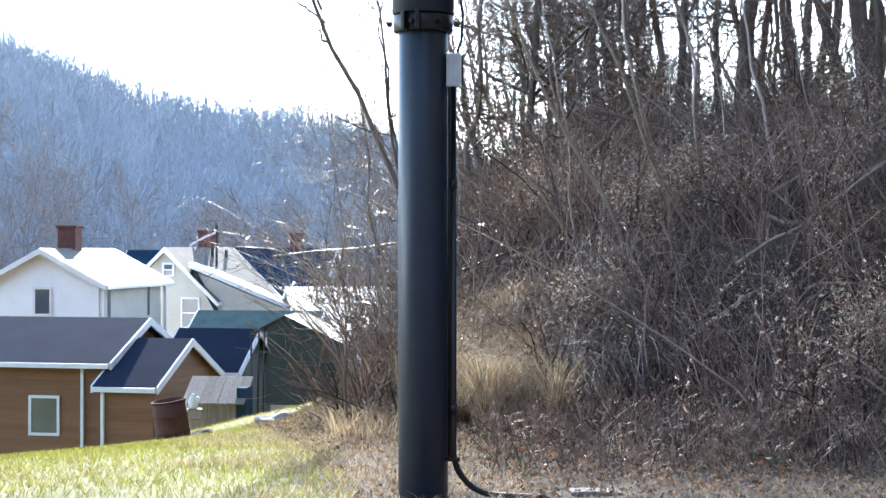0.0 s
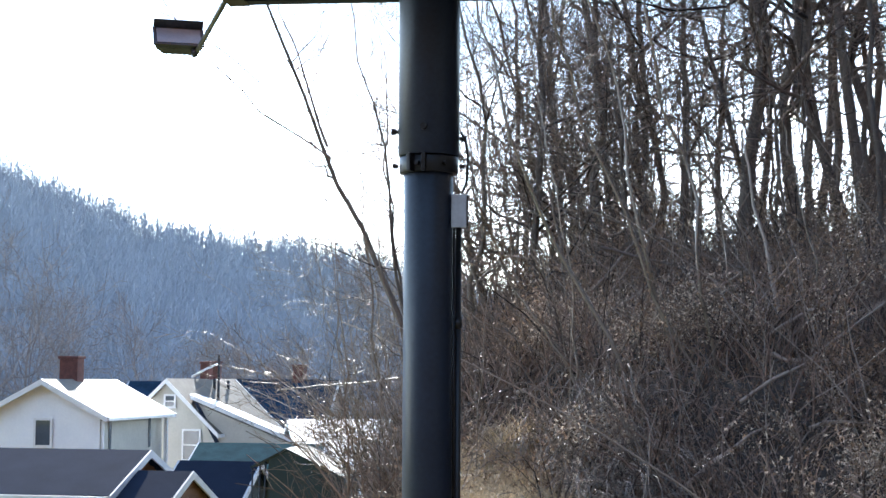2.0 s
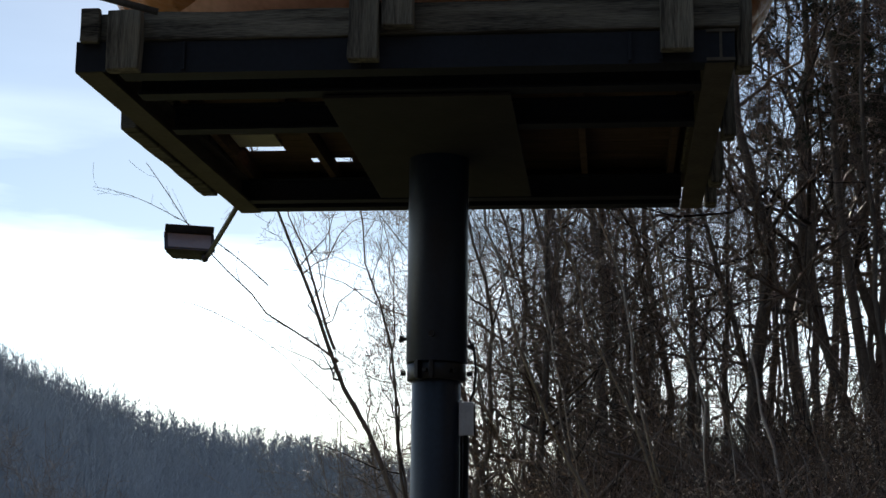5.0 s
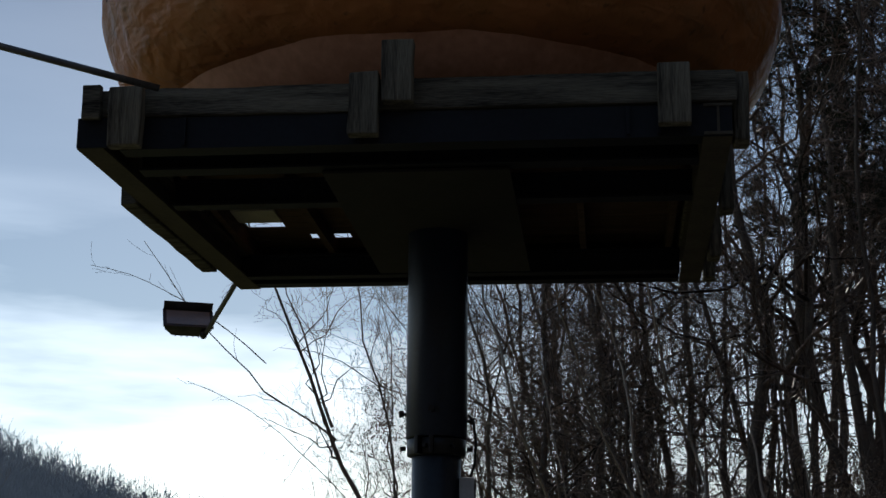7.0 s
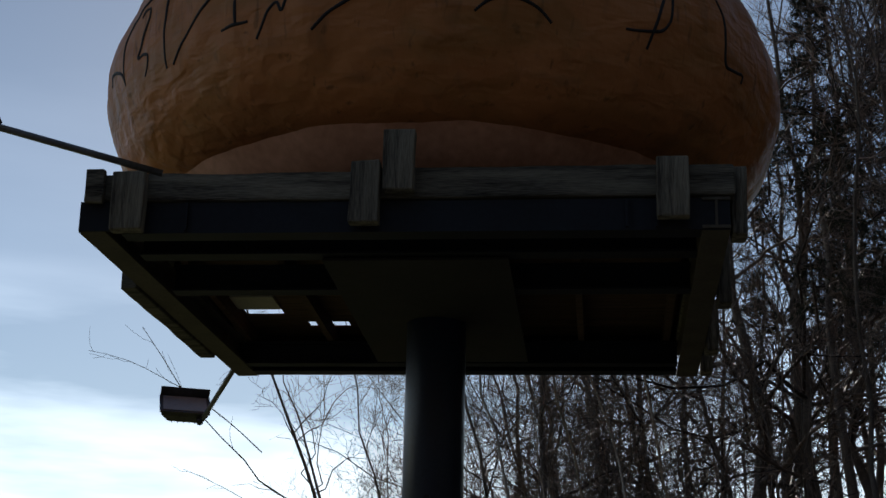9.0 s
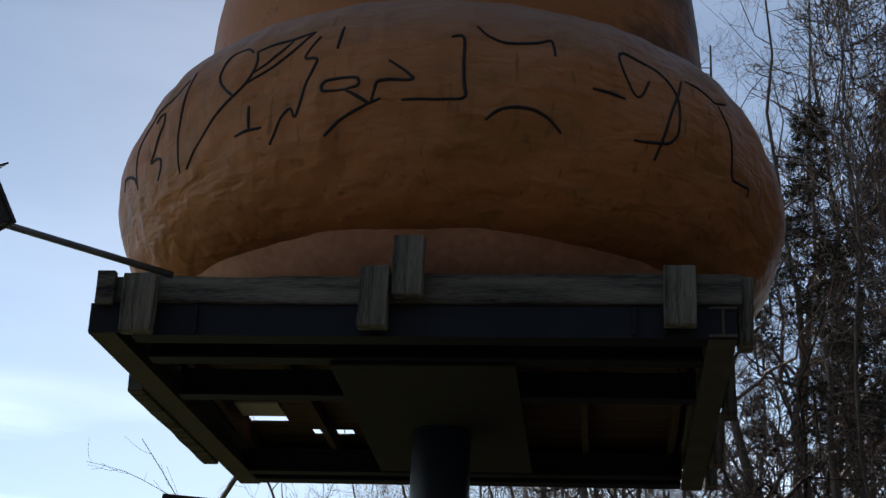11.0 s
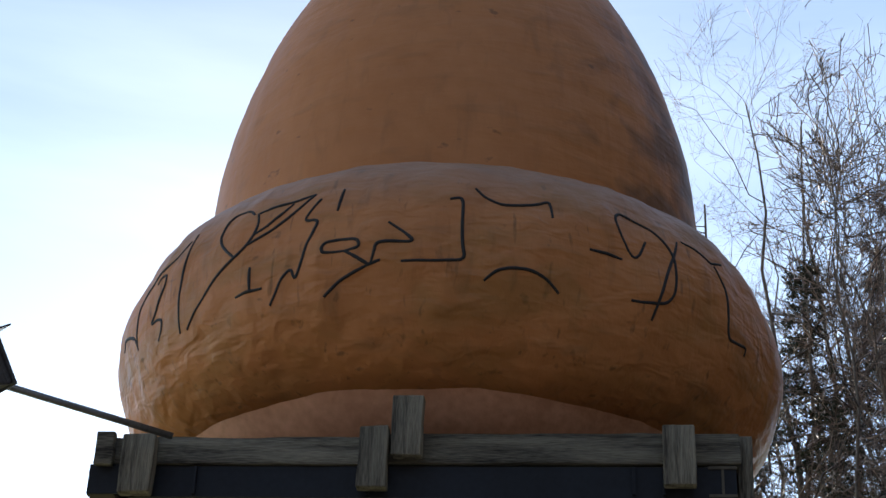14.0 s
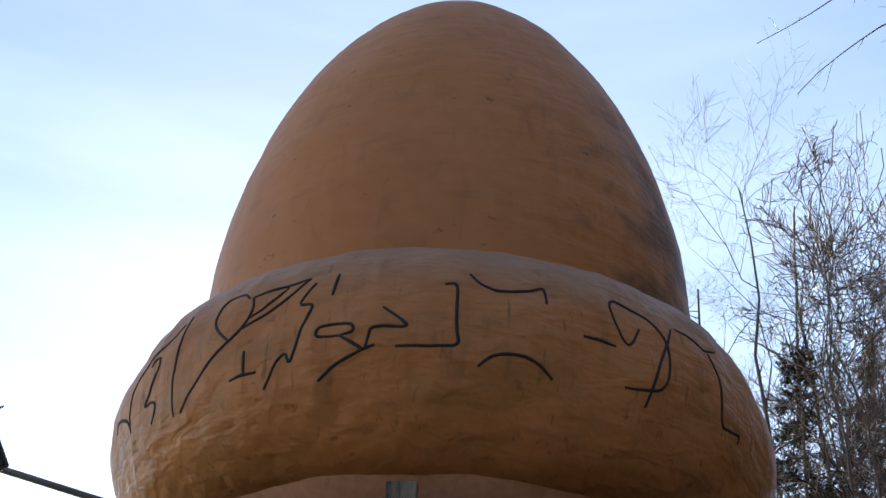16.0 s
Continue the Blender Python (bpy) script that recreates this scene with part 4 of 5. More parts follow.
def build_woods():
    # the stout trunks on the bank: bearing, distance, girth, height, lean
    stout = ((1222, 27, 0.10, 10.5, -0.5), (1322, 25, 0.16, 12.5, -0.2), (1398, 26, 0.15, 14, 0.3), (1470, 25, 0.12, 15, -1.2), (1062, 29, 0.12, 15, -1.6), (1098, 30, 0.11, 16, -1.8),
             (992, 31, 0.09, 14, -1.2), (1152, 32, 0.11, 15, -1.0), (1548, 26, 0.13, 15, -1.4), (1270, 31, 0.09, 11, 0.4), (930, 33, 0.08, 13, -0.6), (1435, 33, 0.12, 17, 0.4))
    for i, (px, d, r, h, ln) in enumerate(stout):
        tree(100 + i, far_x(px, d), d, h, r * 0.88, (ln, 0.3), limbs=20, smin=0.15, reach=0.25, subs=7, twigs=7)
    rng = np.random.default_rng(7)
    for i in range(36):
        d = rng.uniform(26, 54)
        px = rng.uniform(835, 1720) if i < 27 else rng.uniform(830, 1230)
        tree(200 + i, far_x(px, d), d, rng.uniform(10, 14.5) * (0.72 if 1170 < px < 1400 else 1), rng.uniform(0.05, 0.10), (rng.normal() * 1.2 - 0.6, 0), limbs=20, smin=0.10, reach=0.27, subs=7, twigs=6)
    for i in range(13):
        d = rng.uniform(26, 50)
        tree(260 + i, far_x(rng.uniform(835, 1210), d), d, rng.uniform(8, 12), rng.uniform(0.05, 0.09), (rng.normal() * 1.2 - 0.9, 0), limbs=20, smin=0.08, reach=0.28, subs=7, twigs=6)
    for i in range(30):
        d = rng.uniform(21, 34)
        tree(330 + i, far_x(rng.uniform(825, 1600), d), d, rng.uniform(3.2, 6.5), rng.uniform(0.018, 0.035), (rng.normal() * 0.8 - 0.6, 0), limbs=14, smin=0.08, reach=0.36, subs=6, twigs=5, label="bushy bare sapling in the undergrowth", name="sapling")
    under = np.random.default_rng(41)
    for i in range(16):
        d = under.uniform(24, 36)
        tree(600 + i, far_x(under.uniform(815, 1150), d), d, under.uniform(5, 8.5), under.uniform(0.025, 0.045), (under.normal() * 0.9 - 0.3, 0), limbs=15, smin=0.15, reach=0.34, subs=6, twigs=6, curl=0.6, spread=74, up=0.0, label="spreading bare sapling with a mesh of crossing twigs", name="sapling")
    for i in range(4):
        d = rng.uniform(22, 30)
        tree(380 + i, far_x(rng.uniform(1500, 1740), d), d, rng.uniform(11.5, 14.5) * d / 26, rng.uniform(0.05, 0.08), (rng.normal() * 0.8, 0), limbs=18, smin=0.35, reach=0.15, subs=6, twigs=5, curl=0.95, spread=72, fine=0.0065, label="bare tree with a dense tangle of curling twigs")
    more = np.random.default_rng(77)
    for i in range(4):
        d = more.uniform(27, 36)
        tree(386 + i, far_x(more.uniform(1480, 1700), d), d, more.uniform(12, 14.5) * d / 27, more.uniform(0.06, 0.09), (more.normal() * 0.8, 0), limbs=18, smin=0.35, reach=0.15, subs=6, twigs=5, curl=0.95, spread=75, fine=0.0065, label="bare tree with a dense tangle of curling twigs")
    for i in range(4):
        d = more.uniform(21, 27)
        tree(392 + i, far_x(more.uniform(1560, 1760), d), d, more.uniform(13.5, 15.5) * d / 26, more.uniform(0.05, 0.08), (more.normal() * 0.6, 0), limbs=18, smin=0.45, reach=0.14, subs=6, twigs=5, curl=1.0, spread=75, fine=0.006, label="bare tree with a dense tangle of curling twigs")
    # a tree beside the view whose drooping boughs hang in at the top
    side = tree(399, 6.9, 15.5, 15.5, 0.14, (0.6, 0), limbs=7, smin=0.80, reach=0.16, subs=4, twigs=4, bias=(0.5, 0, 0.3))
    hang = np.random.default_rng(8)
    z0 = float(ground_z(6.9, 15.5)) - 0.15
    for a, b, bow in (((7.35, 16.2), (3.53, 13.48), 0.25), ((7.35, 15.4), (4.17, 13.19), 0.30)):
        bp, br = stem(hang, (a[0] - 6.9, 0, a[1] - z0), (b[0] - 6.9, 0.1, b[1] - z0), 0.022, 0.004, 12, 0.010)
        bp[0, :, 2] += bow * 4 * np.linspace(0, 1, 12) * (1 - np.linspace(0, 1, 12))
        sp, sr = offshoots(hang, bp, br, 6, 0.6, 38, 0.45, 1.0, -0.1, 5, 0.6, 0.4, 0.07)
        v, q = merge([tubes(bp, br, 6), tubes(sp, sr, 4)])
        quads_mesh("hanging_bough", v, q, "twig", side, shade=True)
    for i in range(7):
        d = rng.uniform(24, 34)
        tree(300 + i, far_x(rng.uniform(640, 735), d), d, rng.uniform(4.5, 7.5), rng.uniform(0.02, 0.035), (rng.normal() * 0.6 - 0.5, 0), limbs=16, smin=0.1, reach=0.34, subs=6, twigs=6, crown="vine", bark="vine", curl=0.5, label="slender bare sapling at the wood's edge")
    for i, (px, d, h) in enumerate(((1555, 24, 11.5), (1345, 36, 13.0), (1500, 34, 14.0), (1430, 40, 16.0), (1600, 30, 14.0), (1650, 34, 15.5), (1560, 33, 13.5))):
        conifer(400 + i, far_x(px, d), d, h, 2.3, 0.45, 90)
    # unseen trees added beyond the view's edge to dim the acorn's right side
    wide = np.random.default_rng(52)
    for i in range(10):
        d = wide.uniform(13, 25)
        tree(640 + i, 0.31 * d + 3.0 + wide.uniform(0, 5), d, wide.uniform(11, 15), wide.uniform(0.07, 0.12), (wide.normal() * 0.6, 0), limbs=16, smin=0.3, reach=0.24, subs=6, twigs=5)
    for i in range(4):
        d = 14 + 3.5 * i
        conifer(660 + i, 0.31 * d + 3.4 + wide.uniform(0, 2), d, wide.uniform(10, 13), 2.6, 0.2, 110)
    # twiggy saplings close behind the pole
    for i, (px, d, h, ln) in enumerate(((728, 24, 7.2, -0.8), (752, 23, 8.2, -0.8), (700, 24, 4.6, -0.7), (740, 27, 8.8, -0.5))):
        tree(320 + i, far_x(px, d), d, h, 0.034, (ln, 0), limbs=18, smin=0.25, reach=0.20, subs=6, twigs=6, spread=58, curl=0.45, label="slender twiggy sapling at the wood's edge", name="sapling")
    # the leaning sapling beside the pole, with boughs that arch out over the valley
    g = tree(31, 0.02, 20.0, 7.5, 0.052, (-2.62, 0), limbs=13, smin=0.45, reach=0.20, subs=5, twigs=5, bias=(0.1, 0, 0.1), label="slender leaning sapling with long arching boughs", bow=(0.10, 0), tip=0.14)
    z0 = float(ground_z(0.02, 20.0)) - 0.15
    sway = np.random.default_rng(3)
    for a, b, bow, r in (((-1.45, 4.15), (-4.15, 6.75), -0.30, 0.016), ((-2.35, 5.1), (-4.75, 6.45), 0.22, 0.009), ((-1.50, 4.30), (-2.15, 6.25), 0.10, 0.024), ((-1.2, 3.3), (-3.3, 4.9), 0.20, 0.010)):
        bp, br = stem(sway, (a[0] - 0.02, 0, a[1] - z0), (b[0] - 0.02, 0.3, b[1] - z0), r, r * 0.3, 10, 0.008)
        bp[0, :, 2] += bow * 4 * np.linspace(0, 1, 10) * (1 - np.linspace(0, 1, 10))
        sp, sr = offshoots(sway, bp, br, 7, 0.55, 40, 0.2, 1.0, 0.1, 4, 0.5, 0.4, 0.06)
        v, q = merge([tubes(bp, br, 6), tubes(sp, sr, 3)])
        quads_mesh("arching_bough", v, q, "twig", g, shade=True)
    tree(32, -0.22, 20.0, 3.6, 0.032, (-1.10, 0), limbs=9, smin=0.35, reach=0.22, subs=4, twigs=4, label="slender bare sapling at the wood's edge", bow=(0.12, 0), name="sapling")
    # long pale stems that lean over the bank: place, height, lean, bend, girth
    for i, (x, d, h, ln, bw, r) in enumerate(((2.05, 17.0, 5.6, -1.70, -0.28, 0.027), (2.80, 17.0, 6.4, -1.90, -0.42, 0.022), (2.52, 17.2, 6.2, -1.36, 0.02, 0.024), (2.87, 17.0, 6.5, -1.16, -0.06, 0.024),
                                              (1.70, 16.8, 1.9, -1.15, 0.05, 0.020), (3.25, 17.5, 2.4, -0.35, -0.04, 0.016), (4.30, 18.0, 2.8, -0.55, 0.06, 0.016), (1.35, 17.2, 5.0, -0.62, 0.10, 0.014))):
        tree(500 + i, x, d, h, r, (ln, 0.2), limbs=5, smin=0.45, reach=0.15, subs=3, twigs=3, label="long pale whip-like stem leaning over the bank", bark="whip", name="leaning_stem", bow=(bw, 0), spread=35, tip=0.4)


build_woods()


def build_bush():
    """The tangled shrub at the lawn's edge: arching wands with fine side shoots."""
    rng = np.random.default_rng(77)
    g = tagged(empty("shrub", Matrix.Translation((-0.55, 19.0, float(ground_z(-0.55, 19.0)) - 0.1))), "tangled bare shrub with arching glinting twigs", "shrub")
    m, n = 30, 9
    t = np.linspace(0, 1, n)
    a = rng.uniform(0, 2 * np.pi, m)
    ln = rng.uniform(1.4, 3.6, m) * np.where(np.arange(m) % 4 == 0, 1.1, 1)
    out = rng.uniform(0.25, 0.75, m)
    dx = np.where(np.arange(m) % 4 == 0, -rng.uniform(0.35, 0.68, m), np.cos(a) * out - 0.22)
    dy = np.sin(a) * out * 0.8
    base = np.stack([rng.normal(size=m) * 0.32 + 0.1, rng.normal(size=m) * 0.5, np.zeros(m)], -1)
    p = base[:, None] + ln[:, None, None] * np.stack([dx[:, None] * t ** 1.3, dy[:, None] * t ** 1.3, (0.95 * t - 0.35 * t ** 2) + 0 * a[:, None]], -1)
    p[:, 1:] += np.cumsum(rng.normal(size=(m, n - 1, 3)), 1) * 0.035
    r = 0.011 * (1 - 0.8 * t)[None] * rng.uniform(0.6, 1.4, (m, 1))
    for k in range(m):
        v, q = tubes(p[k:k + 1], r[k:k + 1], 5)
        quads_mesh("wand", v, q, "vine", g, shade=True)
    sp, sr = offshoots(rng, p, r, 12, 0.75, 48, 0.2, 1.0, 0.1, 5, 0.5, 0.3, 0.05, (-0.15, 0, 0))
    wp, wr = offshoots(rng, sp, sr, 6, 0.28, 45, 0.2, 1.0, 0.05, 3, 0.6, 0.5, 0.06)
    v, q = merge([tubes(sp, sr, 4), tubes(wp, wr, 3)])
    quads_mesh("fine_growth", v, q, "wet_twig", g, shade=True)


build_bush()


# ---------------------------------------------------------------- brush, dry grass, litter
def scatter(rng, n, x0, x1, y0, y1, keep):
    x, y = rng.uniform(x0, x1, n), rng.uniform(y0, y1, n)
    k = keep(x, y)
    x, y = x[k], y[k]
    return np.stack([x, y, ground_z(x, y)], -1)


def blades(rng, base, length, width, lean, droop, n=4):
    """Flat bent blades, each a strip of n points."""
    m = len(base)
    a = rng.uniform(0, 2 * np.pi, m)
    ln = length * rng.uniform(0.5, 1.3, m)
    d = np.stack([np.cos(a), np.sin(a)], -1) * (lean * rng.uniform(0.2, 1.4, m))[:, None]
    t = np.linspace(0, 1, n)
    p = np.zeros((m, n, 3))
    p[..., :2] = base[:, None, :2] + ln[:, None, None] * d[:, None] * (t ** 1.4)[:, None]
    p[..., 2] = base[:, None, 2] + ln[:, None] * (t - droop * t ** 2)
    b = rng.uniform(0, np.pi, m)
    side = np.stack([np.cos(b), np.sin(b) * 0.6, 0 * b], -1)[:, None] * (width * (1 - 0.85 * t))[:, None] / 2
    v = np.stack([p - side, p + side], 2)
    i = np.arange(m * n * 2).reshape(m, n, 2)
    q = np.stack([i[:, :-1, 0], i[:, :-1, 1], i[:, 1:, 1], i[:, 1:, 0]], -1)
    return v.reshape(-1, 3), q.reshape(-1, 4)


def leaves(rng, centre, size):
    """Small curled leaves, each two bent quads."""
    m = len(centre)
    u = unit(rng.normal(size=(m, 3))) * (size * rng.uniform(0.5, 1.4, m))[:, None]
    w = unit(np.cross(u, rng.normal(size=(m, 3)))) * (size * rng.uniform(0.3, 0.8, m))[:, None]
    k = np.cross(u, w) / np.linalg.norm(u, axis=1, keepdims=True) * 0.5
    v = np.stack([centre - w + k, centre - u, centre - u * 0.1, centre + w + k, centre + u, centre + u * 0.1], 1)
    i = np.arange(m * 6).reshape(m, 6)
    q = np.concatenate([np.stack([i[:, 0], i[:, 1], i[:, 2], i[:, 5]], -1), np.stack([i[:, 2], i[:, 3], i[:, 4], i[:, 5]], -1)])
    return v.reshape(-1, 3), q


def stuff(name, vq, material, label, category):
    return tagged(quads_mesh(name, *vq, material), label, category, kind="stuff")


def build_brush():
    rng = np.random.default_rng(11)
    on_bank = lambda x, y: (y > bank_front(x) - 1.0) & (x < 0.30 * y) & (x > -1.7 + 0.02 * y) & ~((x > 0.1) & (x < 0.85) & (y < 16.3))
    # thicket
    b = scatter(rng, 13000, -3, 10, 9.5, 31, on_bank)
    # it grows in clumps with hollows between
    clump = np.array([noise.noise(Vector((q[0] * 1.3, q[1] * 0.9, 3.0))) for q in b])
    b = b[rng.random(len(b)) < np.clip(0.75 + 1.5 * clump, 0.25, 1.0)]
    tall = np.array([noise.noise(Vector((q[0] * 0.9 + 5, q[1] * 0.6, 1.0))) for q in b])
    m, n = len(b), 6
    t = np.linspace(0, 1, n)
    a, out, ln = rng.uniform(0, 2 * np.pi, m), rng.uniform(0.1, 0.9, m), rng.uniform(0.35, 1.45, m) * np.clip(0.85 + 1.3 * tall, 0.3, 1.7)
    p = b[:, None] + ln[:, None, None] * np.stack([(np.cos(a) * out)[:, None] * t ** 1.2, (np.sin(a) * out)[:, None] * t ** 1.2, (0.95 * t[None] - out[:, None] * 0.45 * t ** 2)], -1)
    p[:, 1:] += np.cumsum(rng.normal(size=(m, n - 1, 3)), 1) * 0.025
    r = 0.009 * (1 - 0.75 * t)[None] * rng.uniform(0.4, 1.9, (m, 1)) ** 1.3
    sp, sr = offshoots(rng, p, r, 5, 0.42, 50, 0.25, 1.0, 0.1, 3, 0.55, 0.4, 0.06)
    stuff("brush_thicket", merge([tubes(p, r, 3), tubes(sp, sr, 3)]), "brush", "dense tangle of bare grey-brown brush covering the bank", "brush")
    # dead leaves and seed heads that cling to the brush
    ends = sp[:, -1][rng.random(len(sp)) < 0.8]
    patch = np.array([noise.noise(Vector((e[0] * 0.8, e[1] * 0.5, e[2] * 0.8))) for e in ends])
    ends = ends[(patch > 0.08) & (ends[:, 0] > -0.4)]
    pale = np.array([noise.noise(Vector((e[0] * 1.1 + 9, e[1] * 0.6, e[2] * 1.1))) for e in ends])
    heads = ends[(pale > -0.02) & (ends[:, 0] > 1.0) & (ends[:, 1] < 24)]
    heads = np.concatenate([heads + rng.normal(size=heads.shape) * 0.10 for _ in range(12)])
    stuff("seed_heads", leaves(rng, heads, 0.022), "seed_head", "pale fluffy seed heads clumped on the dead brush", "seed heads")
    ends = np.concatenate([ends + rng.normal(size=ends.shape) * 0.08 for _ in range(8)])
    stuff("clinging_leaves", leaves(rng, ends, 0.026), "seed", "brown dead leaves and seed heads clinging to the brush", "dead leaves")
    # fallen stems lying across the bank
    f = scatter(rng, 90, 0.4, 9, 14, 28, on_bank)
    m, n = len(f), 6
    t = np.linspace(0, 1, n)
    a, ln = rng.normal(size=m) * 0.9 + np.where(rng.random(m) < 0.5, 0, np.pi), rng.uniform(0.8, 3.2, m)
    p = f[:, None] + ln[:, None, None] * np.stack([np.cos(a)[:, None] * t, 0.3 * np.sin(a)[:, None] * t, 0.4 * rng.normal(size=m)[:, None] * t], -1) + np.array([0, 0, 0.25])
    p[:, 1:] += np.cumsum(rng.normal(size=(m, n - 1, 3)), 1) * 0.04
    r = 0.018 * (1 - 0.6 * t)[None] * rng.uniform(0.4, 1.7, (m, 1))
    for x0, x1, y0, z0, z1, rad in ((1.75, 4.3, 19.0, 1.55, 1.42, 0.042), (1.9, 3.3, 18.6, 1.75, 1.72, 0.024), (1.9, 3.1, 20.0, 3.05, 2.85, 0.030), (3.1, 4.6, 15.5, 0.55, 0.80, 0.022), (2.2, 3.0, 15.0, 0.62, 0.28, 0.030)):
        lp, lr = stem(rng, (x0, y0, z0), (x1, y0 + 0.5, z1), rad, rad * 0.5, n, 0.016)
        p, r = np.concatenate([p, lp]), np.concatenate([r, lr])
    stuff("fallen_branches", tubes(p, r, 5), "vine", "pale fallen branches lying across the brushy bank", "branches")
    # pale stems standing and leaning through the brush
    f = scatter(rng, 520, -1, 9, 10, 27, on_bank)
    m, n = len(f), 7
    t = np.linspace(0, 1, n)
    ln, dx, dy = rng.uniform(1.0, 2.8, m), rng.normal(size=m) * 0.45 - 0.25, rng.normal(size=m) * 0.35
    p = f[:, None] + ln[:, None, None] * np.stack([dx[:, None] * t ** 1.3, dy[:, None] * t, 0.85 * t + 0 * dx[:, None]], -1)
    p[:, 1:] += np.cumsum(rng.normal(size=(m, n - 1, 3)), 1) * 0.025
    r = 0.008 * (1 - 0.7 * t)[None] * rng.uniform(0.3, 1.5, (m, 1))
    stuff("pale_stems", tubes(p, r, 4), "vine", "pale dead stems standing through the brush", "stems")
    # drooping pale wands that hang over the bank's foot
    f = scatter(rng, 1500, 0.2, 1.9, 14.2, 17.2, on_bank)
    m, n = len(f), 8
    t = np.linspace(0, 1, n)
    ln, dx, dy = rng.uniform(0.6, 1.7, m), rng.normal(size=m) * 0.35, -rng.uniform(0.1, 0.6, m)
    p = f[:, None] + ln[:, None, None] * np.stack([dx[:, None] * t, dy[:, None] * t ** 1.4, 1.35 * t - 1.15 * t ** 2 + 0 * dx[:, None]], -1)
    p[:, 1:] += np.cumsum(rng.normal(size=(m, n - 1, 3)), 1) * 0.014
    r = 0.0055 * (1 - 0.5 * t)[None] * rng.uniform(0.5, 1.4, (m, 1))
    stuff("drooping_wands", tubes(p, r, 3), "vine", "pale drooping wands hanging over the foot of the bank", "stems")
    # low weeds and bramble between the pole and the bank
    b = scatter(rng, 1500, 0.3, 4.4, 9.8, 14.5, lambda x, y: (x < 0.30 * y) & (y < bank_front(x) + 0.5) & (rng.random(len(x)) < sstep(8.9, 11.0, y + 0.35 * x)))
    m, n = len(b), 5
    t = np.linspace(0, 1, n)
    a, out, ln = rng.uniform(0, 2 * np.pi, m), rng.uniform(0.1, 1.0, m), rng.uniform(0.1, 0.5, m)
    p = b[:, None] + ln[:, None, None] * np.stack([(np.cos(a) * out)[:, None] * t ** 1.2, (np.sin(a) * out)[:, None] * t ** 1.2, (t[None] - out[:, None] * 0.5 * t ** 2)], -1)
    p[:, 1:] += np.cumsum(rng.normal(size=(m, n - 1, 3)), 1) * 0.012
    r = 0.0045 * (1 - 0.6 * t)[None] * rng.uniform(0.5, 1.6, (m, 1))
    wp, wr = offshoots(rng, p, r, 4, 0.16, 50, 0.3, 1.0, 0.1, 3, 0.6, 0.5, 0.06)
    stuff("low_weeds", merge([tubes(p, r, 3), tubes(wp, wr, 3)]), "brush", "low dead weeds and bramble between pole and bank", "weeds")
    e = wp[:, -1][rng.random(len(wp)) < 0.45]
    stuff("weed_leaves", leaves(rng, e, 0.02), "seed", "small withered leaves and seed heads on the weeds", "dead leaves")
    # dry grass: drooping tussocks at the foot of the bank and a strawy verge in front
    g1 = scatter(rng, 42000, -0.1, 1.25, 13.2, 17.0, lambda x, y: (y > bank_front(x) - 1.2) & (np.sin(x * 7.1 + y * 2.3) + np.sin(x * 3.2 - y * 4.9) > -0.2) & (np.abs(x - 0.50) < 0.30 + 0.22 * np.sin(y * 3)))
    stuff("dry_grass_tussocks", blades(rng, g1, 1.75, 0.009, 0.36, 0.80, 7), "drygrass", "long drooping straw-coloured dry grass at the bank's foot", "dry grass")
    g0 = scatter(rng, 3600, -1.7, -0.2, 13.5, 19, lambda x, y: (x > -0.072 * y) & (np.sin(x * 6.1 + y * 2.3) + np.sin(x * 3.2 - y * 3.9) > 0.2))
    stuff("dry_grass_fringe", blades(rng, g0, 0.5, 0.011, 0.7, 0.5, 5), "drygrass", "tufts of dry grass fringing the lawn", "dry grass")
    g2 = scatter(rng, 45000, -4, 5, 7.5, 17, lambda x, y: (x < 0.31 * y) & (x > -0.18 * y + 0.6 + 0.5 * np.sin(y * 2.1)) & (y < bank_front(x) + 1) & (rng.random(len(x)) < np.where(x > 0.5, 0.06, 0.8)))
    stuff("straw_verge", blades(rng, g2, 0.13, 0.007, 1.1, 0.55, 3), "drygrass", "short matted straw and dry grass before the bank", "dry grass")
    # litter
    l1 = scatter(rng, 95000, -3, 9, 8, 25, lambda x, y: (x < 0.31 * y) & (x > -0.16 * y + 0.9) & (rng.random(len(x)) < np.where((y > 12) | (x > 0.4), 1.0, 0.4)))
    l1[:, 2] += 0.01 + rng.random(len(l1)) * 0.05
    stuff("leaf_litter", leaves(rng, l1, 0.024), "seed", "fallen brown leaves lying on the ground", "dead leaves")
    for n0, size, kind_of, nm, label in ((130, 0.032, "ivy", "green_weeds", "a few low green leaves among the litter"), (160, 0.035, "rustleaf", "orange_leaves", "scattered rust-orange fallen leaves")):
        k0 = scatter(rng, n0, 0.2, 4.2, 9.2, 13.5, lambda x, y: (x < 0.30 * y) & (np.sin(x * 4.3) + np.sin(x * 1.7 + y * 2.9) > 0.3))
        k0 = np.concatenate([k0 + rng.normal(size=k0.shape) * [0.06, 0.06, 0.02] + [0, 0, 0.05] for _ in range(5 if kind_of == "ivy" else 1)])
        stuff(nm, leaves(rng, k0, size), kind_of, label, "leaves")
    # lawn
    g3 = scatter(rng, 130000, -9.5, 0.5, 7.5, 31, lambda x, y: (x > -0.31 * y) & (x < np.where(y < 18, -0.10 * y + 0.4, -1.6)) & (rng.random(len(x)) < np.clip(16 / y, 0.3, 1)))
